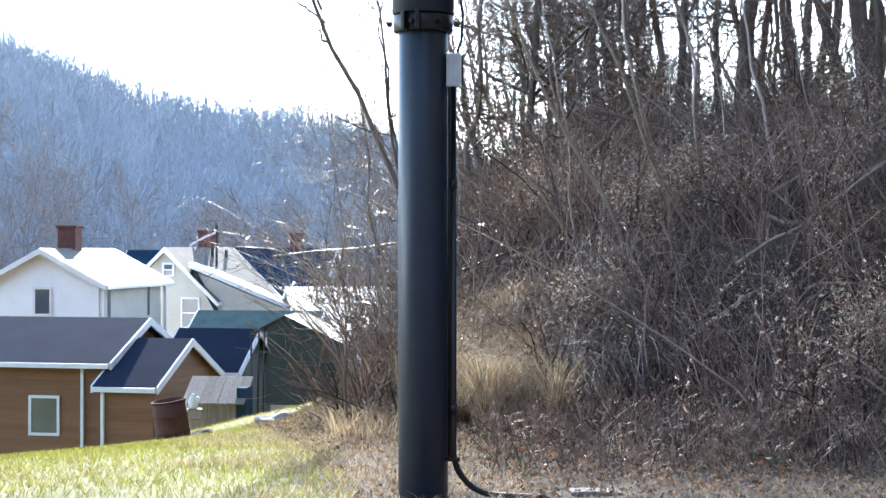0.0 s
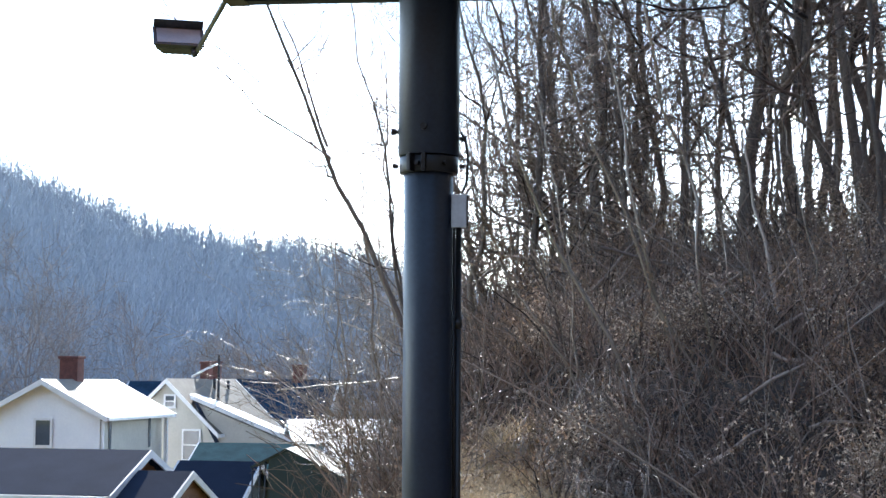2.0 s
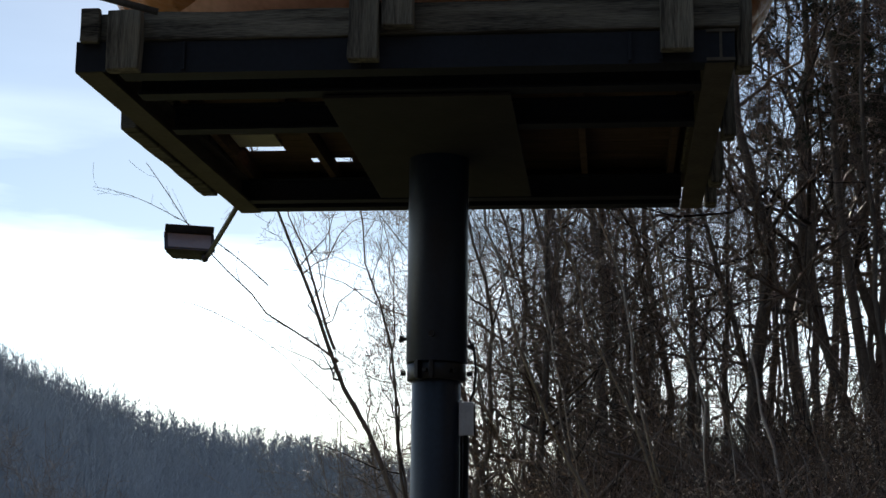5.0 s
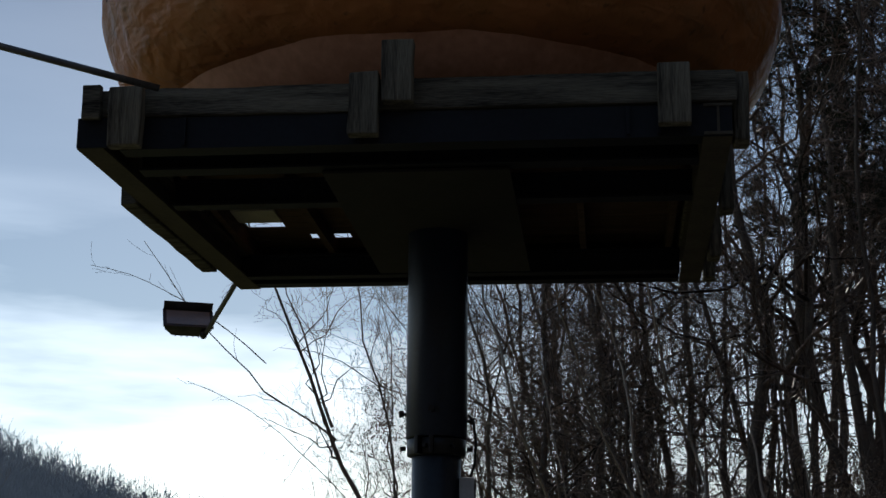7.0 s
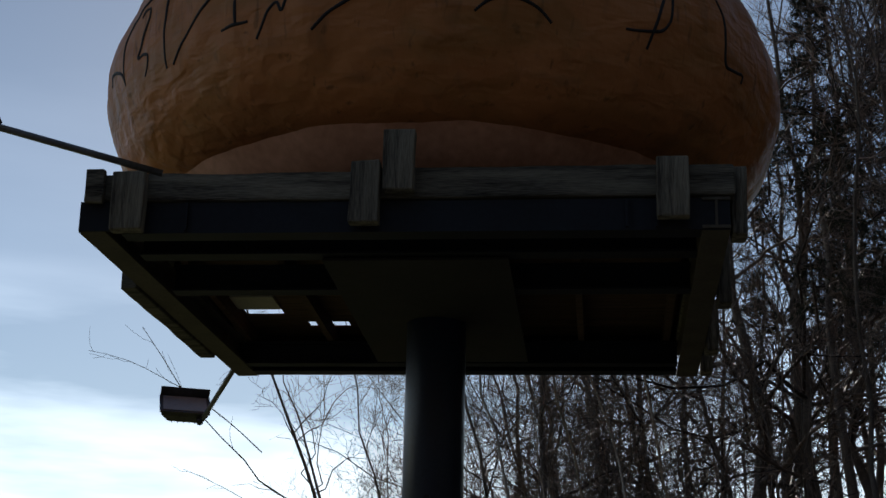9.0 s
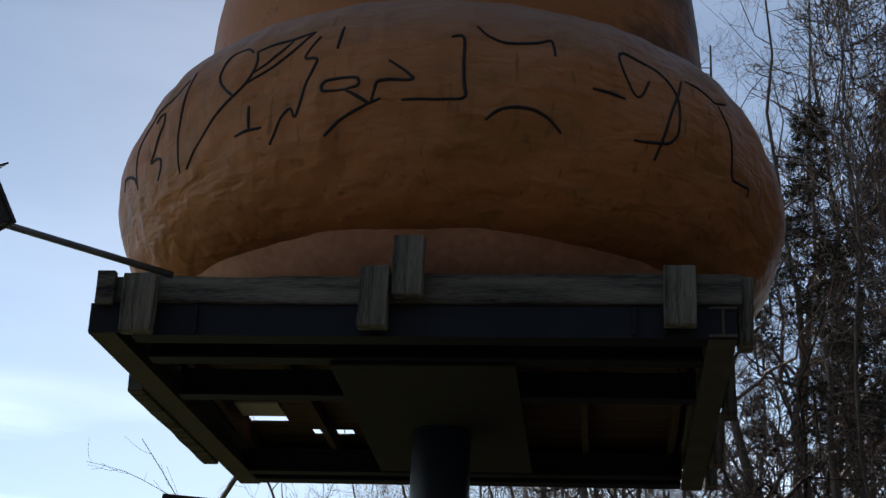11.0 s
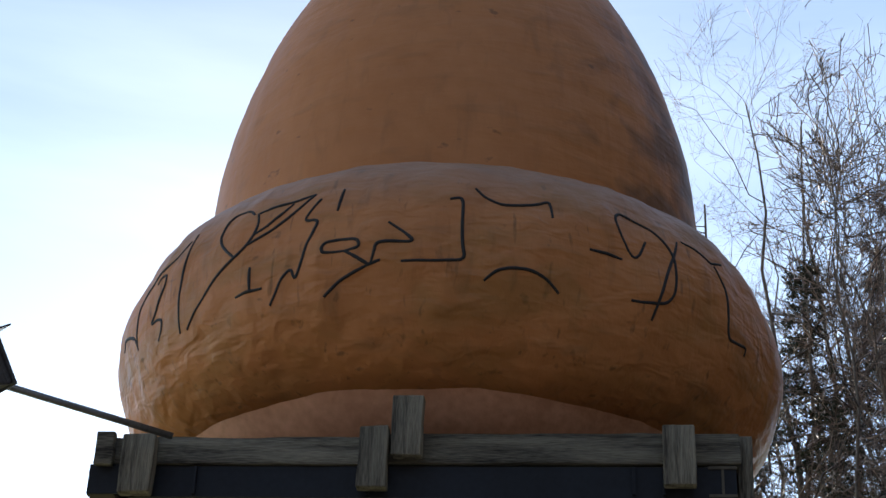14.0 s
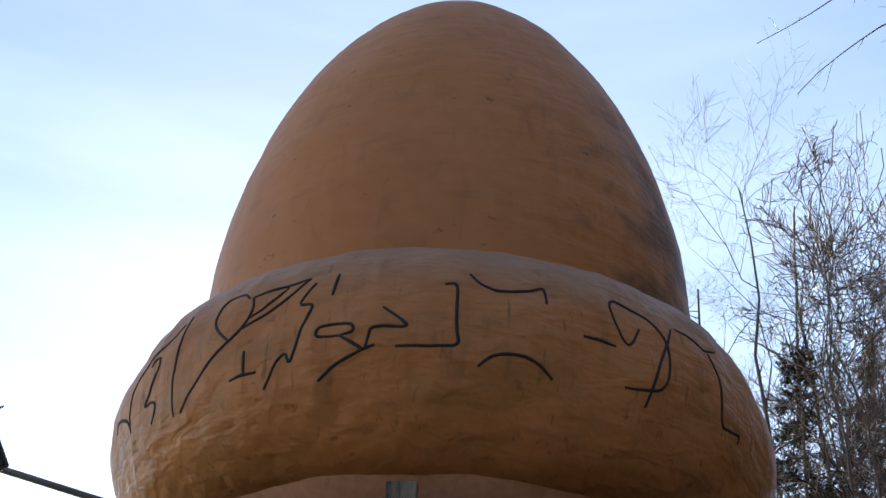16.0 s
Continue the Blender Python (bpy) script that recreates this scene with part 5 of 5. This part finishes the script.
    stuff("lawn_grass", blades(rng, g3, 0.075, 0.007, 0.9, 0.4, 3), "blade", "short sunlit green lawn grass with dry patches", "grass")
    g4 = scatter(rng, 30000, -9.5, 0.5, 7.5, 31, lambda x, y: (x > -0.31 * y) & (x < -0.06 * y) & (np.sin(x * 1.3 + y * 0.6) + np.sin(x * 0.5 - y * 0.9) > 0.2))
    stuff("dry_lawn_patches", blades(rng, g4, 0.08, 0.007, 1.0, 0.5, 3), "drygrass", "dry tan patches in the lawn", "dry grass")


build_brush()


# ---------------------------------------------------------------- houses in the valley
def prism(bm, outline, x0, x1):
    """A prism along x with its outline in y and z."""
    a = [bm.verts.new((x0, y, z)) for y, z in outline]
    b = [bm.verts.new((x1, y, z)) for y, z in outline]
    n = len(outline)
    for i in range(n):
        bm.faces.new((a[i], a[(i + 1) % n], b[(i + 1) % n], b[i]))
    bm.faces.new(a[::-1])
    bm.faces.new(b)
    return bm


def window(parent, face, u, z, w, h, half, dark=False, sash=True):
    """A window in the front (f), left (l) or right (r) wall, as frame, sill and pane."""
    def at(u0, u1, o0, o1, z0, z1):
        if face == "f":
            return box_bm(u0, u1, -half[1] - o1, -half[1] - o0, z0, z1)
        s = 1 if face == "r" else -1
        lo, hi = sorted((s * (half[0] + o0), s * (half[0] + o1)))
        return box_bm(lo, hi, u0, u1, z0, z1)
    e = empty("window")
    e.parent = parent
    f = 0.09
    part("pane", at(u - w / 2, u + w / 2, 0.005, 0.02, z, z + h), "glass", e)
    if not dark:
        for k, (u0, u1, z0, z1) in enumerate(((u - w / 2 - f, u - w / 2, z - f, z + h + f), (u + w / 2, u + w / 2 + f, z - f, z + h + f), (u - w / 2, u + w / 2, z + h, z + h + f), (u - w / 2, u + w / 2, z - f, z))):
            part("sill" if k == 3 else "frame", at(u0, u1, 0.004, 0.05, z0, z1), "trim", e)
        if sash:
            part("sash_bar", at(u - w / 2, u + w / 2, 0.021, 0.035, z + h / 2 - 0.025, z + h / 2 + 0.025), "trim", e)


def slab(name, outline, y0, y1, material, parent, label=""):
    """A prism along y with its outline in x and z."""
    bm = bmesh.new()
    a = [bm.verts.new((x, y0, z)) for x, z in outline]
    b = [bm.verts.new((x, y1, z)) for x, z in outline]
    n = len(outline)
    for i in range(n):
        bm.faces.new((a[i], a[(i + 1) % n], b[(i + 1) % n], b[i]))
    bm.faces.new(a[::-1])
    bm.faces.new(b)
    bmesh.ops.recalc_face_normals(bm, faces=bm.faces[:])
    return part(name, bm, material, parent, label)


def gable_house(m, w, d, wall_h, rise, wall, roof, label, windows=(), chimneys=(), over=0.35, boards=0.0, spouts=(), name="house", category="house"):
    g = tagged(empty(name, m), label, category)
    hw, hd = w / 2, d / 2
    part("wall", prism(bmesh.new(), [(-hd, -2), (hd, -2), (hd, wall_h), (0, wall_h + rise), (-hd, wall_h)], -hw, hw), wall, g)
    sl = rise / hd
    th = 0.12
    for s in (-1, 1):
        e = s * (hd + over)
        ez = wall_h - sl * over
        part("roof", prism(bmesh.new(), [(0, wall_h + rise + 0.02), (e, ez + 0.02), (e, ez + th), (0, wall_h + rise + th + 0.02)], -hw - over, hw + over), roof, g)
        part("gutter", box_bm(-hw - over, hw + over, min(e, e + s * 0.1), max(e, e + s * 0.1), ez - 0.06, ez + 0.09, 0.01), "trim", g)
        for x in (-1, 1):
            xe = x * (hw + over)
            part("rake_trim", prism(bmesh.new(), [(0, wall_h + rise - 0.10), (e, ez - 0.10), (e, ez + th), (0, wall_h + rise + th + 0.02)], min(xe, xe + x * 0.06), max(xe, xe + x * 0.06)), "trim", g)
    if boards:
        k = int(wall_h / boards)
        for i in range(k):
            z = wall_h - (i + 1) * boards
            part("siding_board", prism(bmesh.new(), [(-hd - 0.004, z), (-hd - 0.004, z + boards), (-hd - 0.012, z + boards), (-hd - 0.035, z)], -hw, hw), wall, g)
        for i in range(int((wall_h + rise) / boards)):
            z = wall_h + rise - (i + 1) * boards
            y = min(hd, max(0.05, (wall_h + rise - z - boards * 0.5) / max(sl, 0.01)))
            part("siding_board", box_bm(hw + 0.004, hw + 0.025, -y, y, z, z + boards - 0.02), wall, g)
    for args in windows:
        window(g, *args[:5], (hw + 0.03, hd + 0.03), *args[5:])
    for x, y, z0, z1, s in chimneys:
        part("chimney", box_bm(x - s, x + s, y - s, y + s, z0, z1, 0.02), "brick", g)
        part("chimney_cap", box_bm(x - s * 1.15, x + s * 1.15, y - s * 1.15, y + s * 1.15, z1 + 0.003, z1 + 0.12, 0.02), "brick", g)
    for u in spouts:
        part("downspout", box_bm(u - 0.05, u + 0.05, -hd - 0.13, -hd - 0.04, -1.0, wall_h - 0.15, 0.01), "trim", g)
    return g


def build_houses():
    gable_house(pose(-16.70, 53.11, -5.3, 0, 0, -13), 14.35, 5.2, 3.28, 1.05, "siding_brown", "shingle_dark", "brown wood-sided building with dark shingle roof and white trim",
                (("f", 5.27, 1.05, 0.85, 1.05, False, False),), over=0.4, boards=0.2, spouts=(6.55,))
    gable_house(pose(-8.74, 50.2, -5.68, 0, 0, -13), 1.7, 5.2, 2.95, 1.18, "siding_brown", "shingle_dark", "low brown wood-sided wing with dark gable roof",
                (("r", -1.85, 1.05, 0.55, 1.2, False, False),), over=0.16, boards=0.2, spouts=(-0.72,), name="house_wing", category="building")
    w = gable_house(pose(-15.8, 70.3, -6.5, 0, 0, 82), 8, 4.7, 6.5, 1.25, "siding_white", "shingle_pale", "white-sided house with pale shingle roof and brick chimney",
                    (("l", 0.05, 5.2, 0.62, 1.0, False, False), ("f", -2.9, 4.9, 0.30, 1.3, True), ("f", 2.2, 4.9, 0.30, 1.3, True)), ((-0.6, 0.2, 7.0, 8.75, 0.40),), over=0.45)
    # darker sheet over the white side wall, its shade put into the colour
    part("shade_cladding", box_bm(-3.95, 4.0, -2.375, -2.353, 0, 6.35), "siding_cream", w, "grey-cream side cladding, darkened for the wall's shade")
    part("porch_post", box_bm(3.6, 3.75, -2.75, -2.6, 0, 6.2, 0.01), "trim", w)
    part("downspout", box_bm(-3.98, -3.86, -2.50, -2.39, 0, 6.2, 0.01), "trim", w)
    c = gable_house(pose(-12.3, 82.0, -7.0, 0, 0, 75), 8, 4.9, 6.0, 2.3, "siding_cream", "shingle_pale", "cream-sided house with a steep pale roof and a long side porch",
                    (("l", -0.1, 7.1, 0.45, 0.5), ("l", -1.25, 4.6, 0.8, 1.35)), ((1.0, 0.2, 7.6, 9.2, 0.25),), over=0.3)
    for k, z in ((0.4, 8.1), (2.2, 8.0)):
        smooth(part("vent_pipe", pipe_bm([(k, -0.5, z - 0.4), (k, -0.5, z + 0.35)], 0.09, 10), "black", c))
    # porch wing that slopes away beside it: a beige cheek wall under a white sloping roof
    p = tagged(empty("porch_wing", Matrix.Translation((0, 77.6, 0.08)) @ Matrix.Scale(0.941, 4)), "beige side porch under a long white sloping roof", "building")
    slab("cheek_wall", [(-12.75, 0.25), (-7.5, -1.95), (-7.5, -6.5), (-11.6, -6.5), (-11.6, -1.9), (-12.4, -0.6)], 0, 3.2, "siding_cream", p)
    slab("roof", [(-12.95, 0.42), (-7.2, -2.0), (-7.2, -1.78), (-12.95, 0.66)], -0.25, 3.5, "roof_white", p, "white sloping porch roof")
    # dark slab laid in to stand for the shade between the two roofs
    slab("shaded_roof", [(-12.75, 0.28), (-12.55, 0.2), (-11.45, -1.75), (-11.65, -1.8)], -0.15, -0.02, "shingle_dark", p, "dark strip standing for shade in the roof valley")
    # service mast and its drop
    m = tagged(empty("service_mast", Matrix.Translation((-11.4, 81.5, 0))), "dark service mast with a pale cable over the roofs", "mast")
    smooth(part("pole", pipe_bm([(0, 0, -2.0), (0, 0, 2.65)], 0.07, 8), "black", m))
    smooth(part("service_drop", pipe_bm([(0, 0, 2.2), (-0.6, 0, 1.95), (-1.35, 0, 1.52)], 0.06, 8), "trim", m, "pale cable drop"))
    gable_house(pose(-10.6, 97.0, -7.0, 0, 0, -10), 8, 6.5, 5.7, 2.6, "siding_cream", "shingle_blue", "far house with a blue-black roof and brick chimney", (), ((1.9, 0.1, 7.8, 9.2, 0.35), (-3.4, 0.1, 7.8, 9.4, 0.35)))
    gable_house(pose(-18.2, 104.0, -7.45, 0, 0, -10), 3.6, 5, 6.6, 2.0, "siding_cream", "shingle_blue", "far house with a blue roof behind the others")
    gable_house(pose(-4.9, 78.0, -6.5, 0, 0, 12), 4.6, 8, 4.2, 1.7, "siding_white", "roof_white", "low building with a glaring white metal roof", (), (), name="outbuilding", category="building")
    gable_house(pose(-7.2, 64.0, -6.72, 0, 0, -8), 4.4, 4.2, 4.5, 1.0, "siding_cream", "shingle_green", "low building with a green metal roof", (), (), name="outbuilding", category="building")
    gable_house(pose(-7.95, 57.5, -6.0, 0, 0, -12), 2.5, 4.0, 3.2, 1.2, "tarp", "shingle_dark", "small outbuilding with a dark shingle roof", (), (), over=0.25, name="outbuilding", category="building")
    # tarpaulin shelter on a pipe frame
    t = tagged(empty("tarp_shelter", pose(-4.25, 46.5, -3.25, 0, 0, -6)), "dark green tarpaulin shelter on a pipe frame beside the lawn", "shelter")
    roof = [(-1.32, 2.18), (-0.30, 2.70), (1.35, 1.92), (1.35, 1.88), (-0.30, 2.65), (-1.32, 2.13)]
    slab("roof_sheet", roof, -0.1, 3.0, "tarp", t)
    slab("front_sheet", [(-0.86, 0.12), (-0.80, 2.38), (-0.30, 2.64), (1.32, 1.88), (1.34, 0.12)], -0.03, 0.0, "tarp", t, "sagging dark front sheet")
    slab("back_sheet", [(-1.30, 0), (-1.30, 2.12), (-0.30, 2.64), (1.32, 1.88), (1.34, 0)], 2.9, 2.95, "tarp", t)
    slab("side_sheet", [(1.30, 0), (1.34, 0), (1.34, 1.88), (1.30, 1.88)], 0, 2.9, "tarp", t)
    for x, top in ((-1.30, 2.14), (-1.08, 2.24), (-0.92, 2.32)):
        smooth(part("frame_pole", pipe_bm([(x, -0.06, -0.25), (x + 0.04, -0.06, top)], 0.028, 8), "black", t))
    # low lean-to with a slanting board roof
    d = tagged(empty("garden_shed", pose(-5.66, 40.5, -2.72, 0, 0, -4)), "little grey lean-to shed with a slanting board roof", "shed")
    part("wall", box_bm(-0.60, 0.55, -0.35, 0.6, -0.6, 0.22, 0.01), "shed", d)
    part("side_panel", box_bm(0.556, 0.80, -0.30, 0.55, -0.5, 0.62, 0.01), "shingle_blue", d, "blue side panel")
    for k in range(7):
        x0 = -0.78 + 0.225 * k
        part("roof_board", prism(bmesh.new(), [(-0.55, 0.225 + 0.006 * (k % 2)), (0.72, 0.80), (0.72, 0.835), (-0.55, 0.26 + 0.006 * (k % 2))], x0, x0 + 0.218), "shed", d)


build_houses()


def build_yard():
    x, y = -4.13, 25.0
    b = tagged(empty("barrel", pose(x, y, float(ground_z(x, y)) - 0.07, 3, -8, 0) @ Matrix.Scale(0.92, 4)), "rusty brown steel barrel leaning on the lawn", "barrel")
    prof = [(0.0, 0.02), (0.27, 0.02), (0.285, 0.0), (0.285, 0.26), (0.298, 0.275), (0.298, 0.295), (0.285, 0.31), (0.285, 0.54), (0.298, 0.555), (0.298, 0.575), (0.285, 0.59), (0.285, 0.80), (0.27, 0.80), (0.265, 0.3)]
    smooth(part("drum", lathe_bm(prof, 28), "rust", b))
    smooth(part("rim", lathe_bm([(0.28, 0.79), (0.297, 0.795), (0.297, 0.815), (0.28, 0.82), (0.27, 0.805)], 28), "rust", b))
    x, y = -6.1, 39.5
    c = tagged(empty("crate", pose(x, y, -2.56, 0, 0, 8)), "rough grey board crate beside the shed", "crate")
    for k in range(4):
        part("board", box_bm(-0.2, 0.2, -0.2, 0.2, -0.22 - 0.22 * k, -0.012 - 0.22 * k, 0.008), "shed", c)
    part("lid", box_bm(-0.22, 0.22, -0.22, 0.22, -0.011, 0.012, 0.005), "shed", c)
    j = tagged(empty("plastic_jug", pose(x, y, -2.547) @ Matrix.Scale(1.35, 4)), "white plastic jug standing on a grey crate", "jug")
    smooth(part("body", lathe_bm([(0.0, 0), (0.07, 0.0), (0.085, 0.02), (0.085, 0.15), (0.06, 0.21), (0.028, 0.24), (0.025, 0.25), (0.0, 0.25)], 18), "jug", j))
    smooth(part("cap", lathe_bm([(0.0, 0.251), (0.03, 0.251), (0.03, 0.275), (0.0, 0.275)], 14), "jug", j))
    smooth(part("grip", pipe_bm([(0.055, 0, 0.22), (0.105, 0, 0.21), (0.115, 0, 0.15), (0.084, 0, 0.10)], 0.011, 8), "jug", j))
    for px, d, w, label in ((360, 27.0, 0.2, "dark clod of earth on the lawn"), (490, 22.0, 0.28, "flat pale stone in the dry grass")):
        x = far_x(px, d)
        bm = bmesh.new()
        bmesh.ops.create_icosphere(bm, subdivisions=3, radius=w)
        for v in bm.verts:
            v.co.z *= 0.35
            v.co += noise.noise_vector(v.co * 6) * w * 0.25
        o = tagged(part("stone", bm, "soil" if px == 360 else "stone"), label, "stone")
        o.matrix_basis = Matrix.Translation((x, d, float(ground_z(x, d)) + 0.03))
    k = tagged(part("timber_block", worn_beam(-0.14, 0.14, -0.08, 0.08, -0.05, 0.07, 8), "stone"), "grey block half sunk beside the pole", "block")
    k.matrix_basis = pose(0.84, 8.95, float(ground_z(0.84, 8.95)) - 0.055, 0, 0, 6)


build_yard()


# ---------------------------------------------------------------- the far wooded hill
def hill_z(x, y):
    ridge = 46 - 0.27 * (x + 123)
    ridge = np.clip(ridge, 4, 95)
    z = -11 + (ridge + 11) * sstep(150, 470, y) ** 0.9 - 0.15 * np.clip(y - 470, 0, 1e4)
    return z + 3.0 * np.sin(x * 0.05 + y * 0.02) * sstep(160, 300, y)


def build_hill():
    xs, ys = np.linspace(-420, 320, 90), np.linspace(120, 620, 60)
    X, Y = np.meshgrid(xs, ys)
    V = np.stack([X, Y, hill_z(X, Y)], -1).reshape(-1, 3)
    i = np.arange(len(xs) * len(ys)).reshape(len(ys), len(xs))
    q = np.stack([i[:-1, :-1], i[:-1, 1:], i[1:, 1:], i[1:, :-1]], -1)
    tagged(quads_mesh("far_hill", V, q, "farground", shade=True), "far leaf-strewn hillside across the valley, haze mixed into its colour", "hill", kind="structure")
    rng = np.random.default_rng(5)
    n = 7000
    y = 150 + 330 * rng.random(n) ** 0.75
    x = (rng.uniform(-180, 1000, n) - 784) / 2863 * y
    b = np.stack([x, y, hill_z(x, y) - 0.3], -1)
    h = rng.uniform(8, 15, n) * (1 + 0.25 * sstep(400, 470, y) * (1 + 1.2 * rng.random(n) * (x < -0.17 * y)))
    m, k = n, 4
    t = np.linspace(0, 1, k)
    p = b[:, None] + np.stack([rng.normal(size=n)[:, None] * 0.6 * t, 0 * h[:, None] * t, h[:, None] * t], -1)
    r = (0.012 * h)[:, None] * (1 - 0.85 * t)
    lp, lr = offshoots(rng, p, r, 9, 5.0, 46, 0.35, 0.95, 0.3, 3, 0.5, 0.4, 0.06)
    wp, wr = offshoots(rng, lp[::2], np.maximum(lr[::2], 0.06), 3, 1.8, 40, 0.3, 1.0, 0.3, 2, 0.7, 0.6, 0.0)
    stuff("far_woods", merge([tubes(p, r, 3), tubes(lp, np.maximum(lr, 0.05), 3), tubes(wp, np.maximum(wr, 0.04), 3)]), "far", "winter woods covering the far hill, coloured blue-grey for haze", "woods")
    # bare trees down in the valley behind the houses
    for i, (px, d, h) in enumerate(((30, 105, 16), (105, 112, 15), (235, 120, 13), (-40, 100, 17), (430, 130, 12), (540, 120, 11), (330, 135, 12))):
        tree(700 + i, far_x(px, d), d, h, 0.2, (rng.normal() * 0.5, 0), limbs=20, smin=0.18, reach=0.40, subs=7, twigs=6, z=-8.5, spread=50, up=0.3, fine=0.012, crown="valley_twig", bark="valley_twig", label="bare spreading tree behind the valley houses")


build_hill()
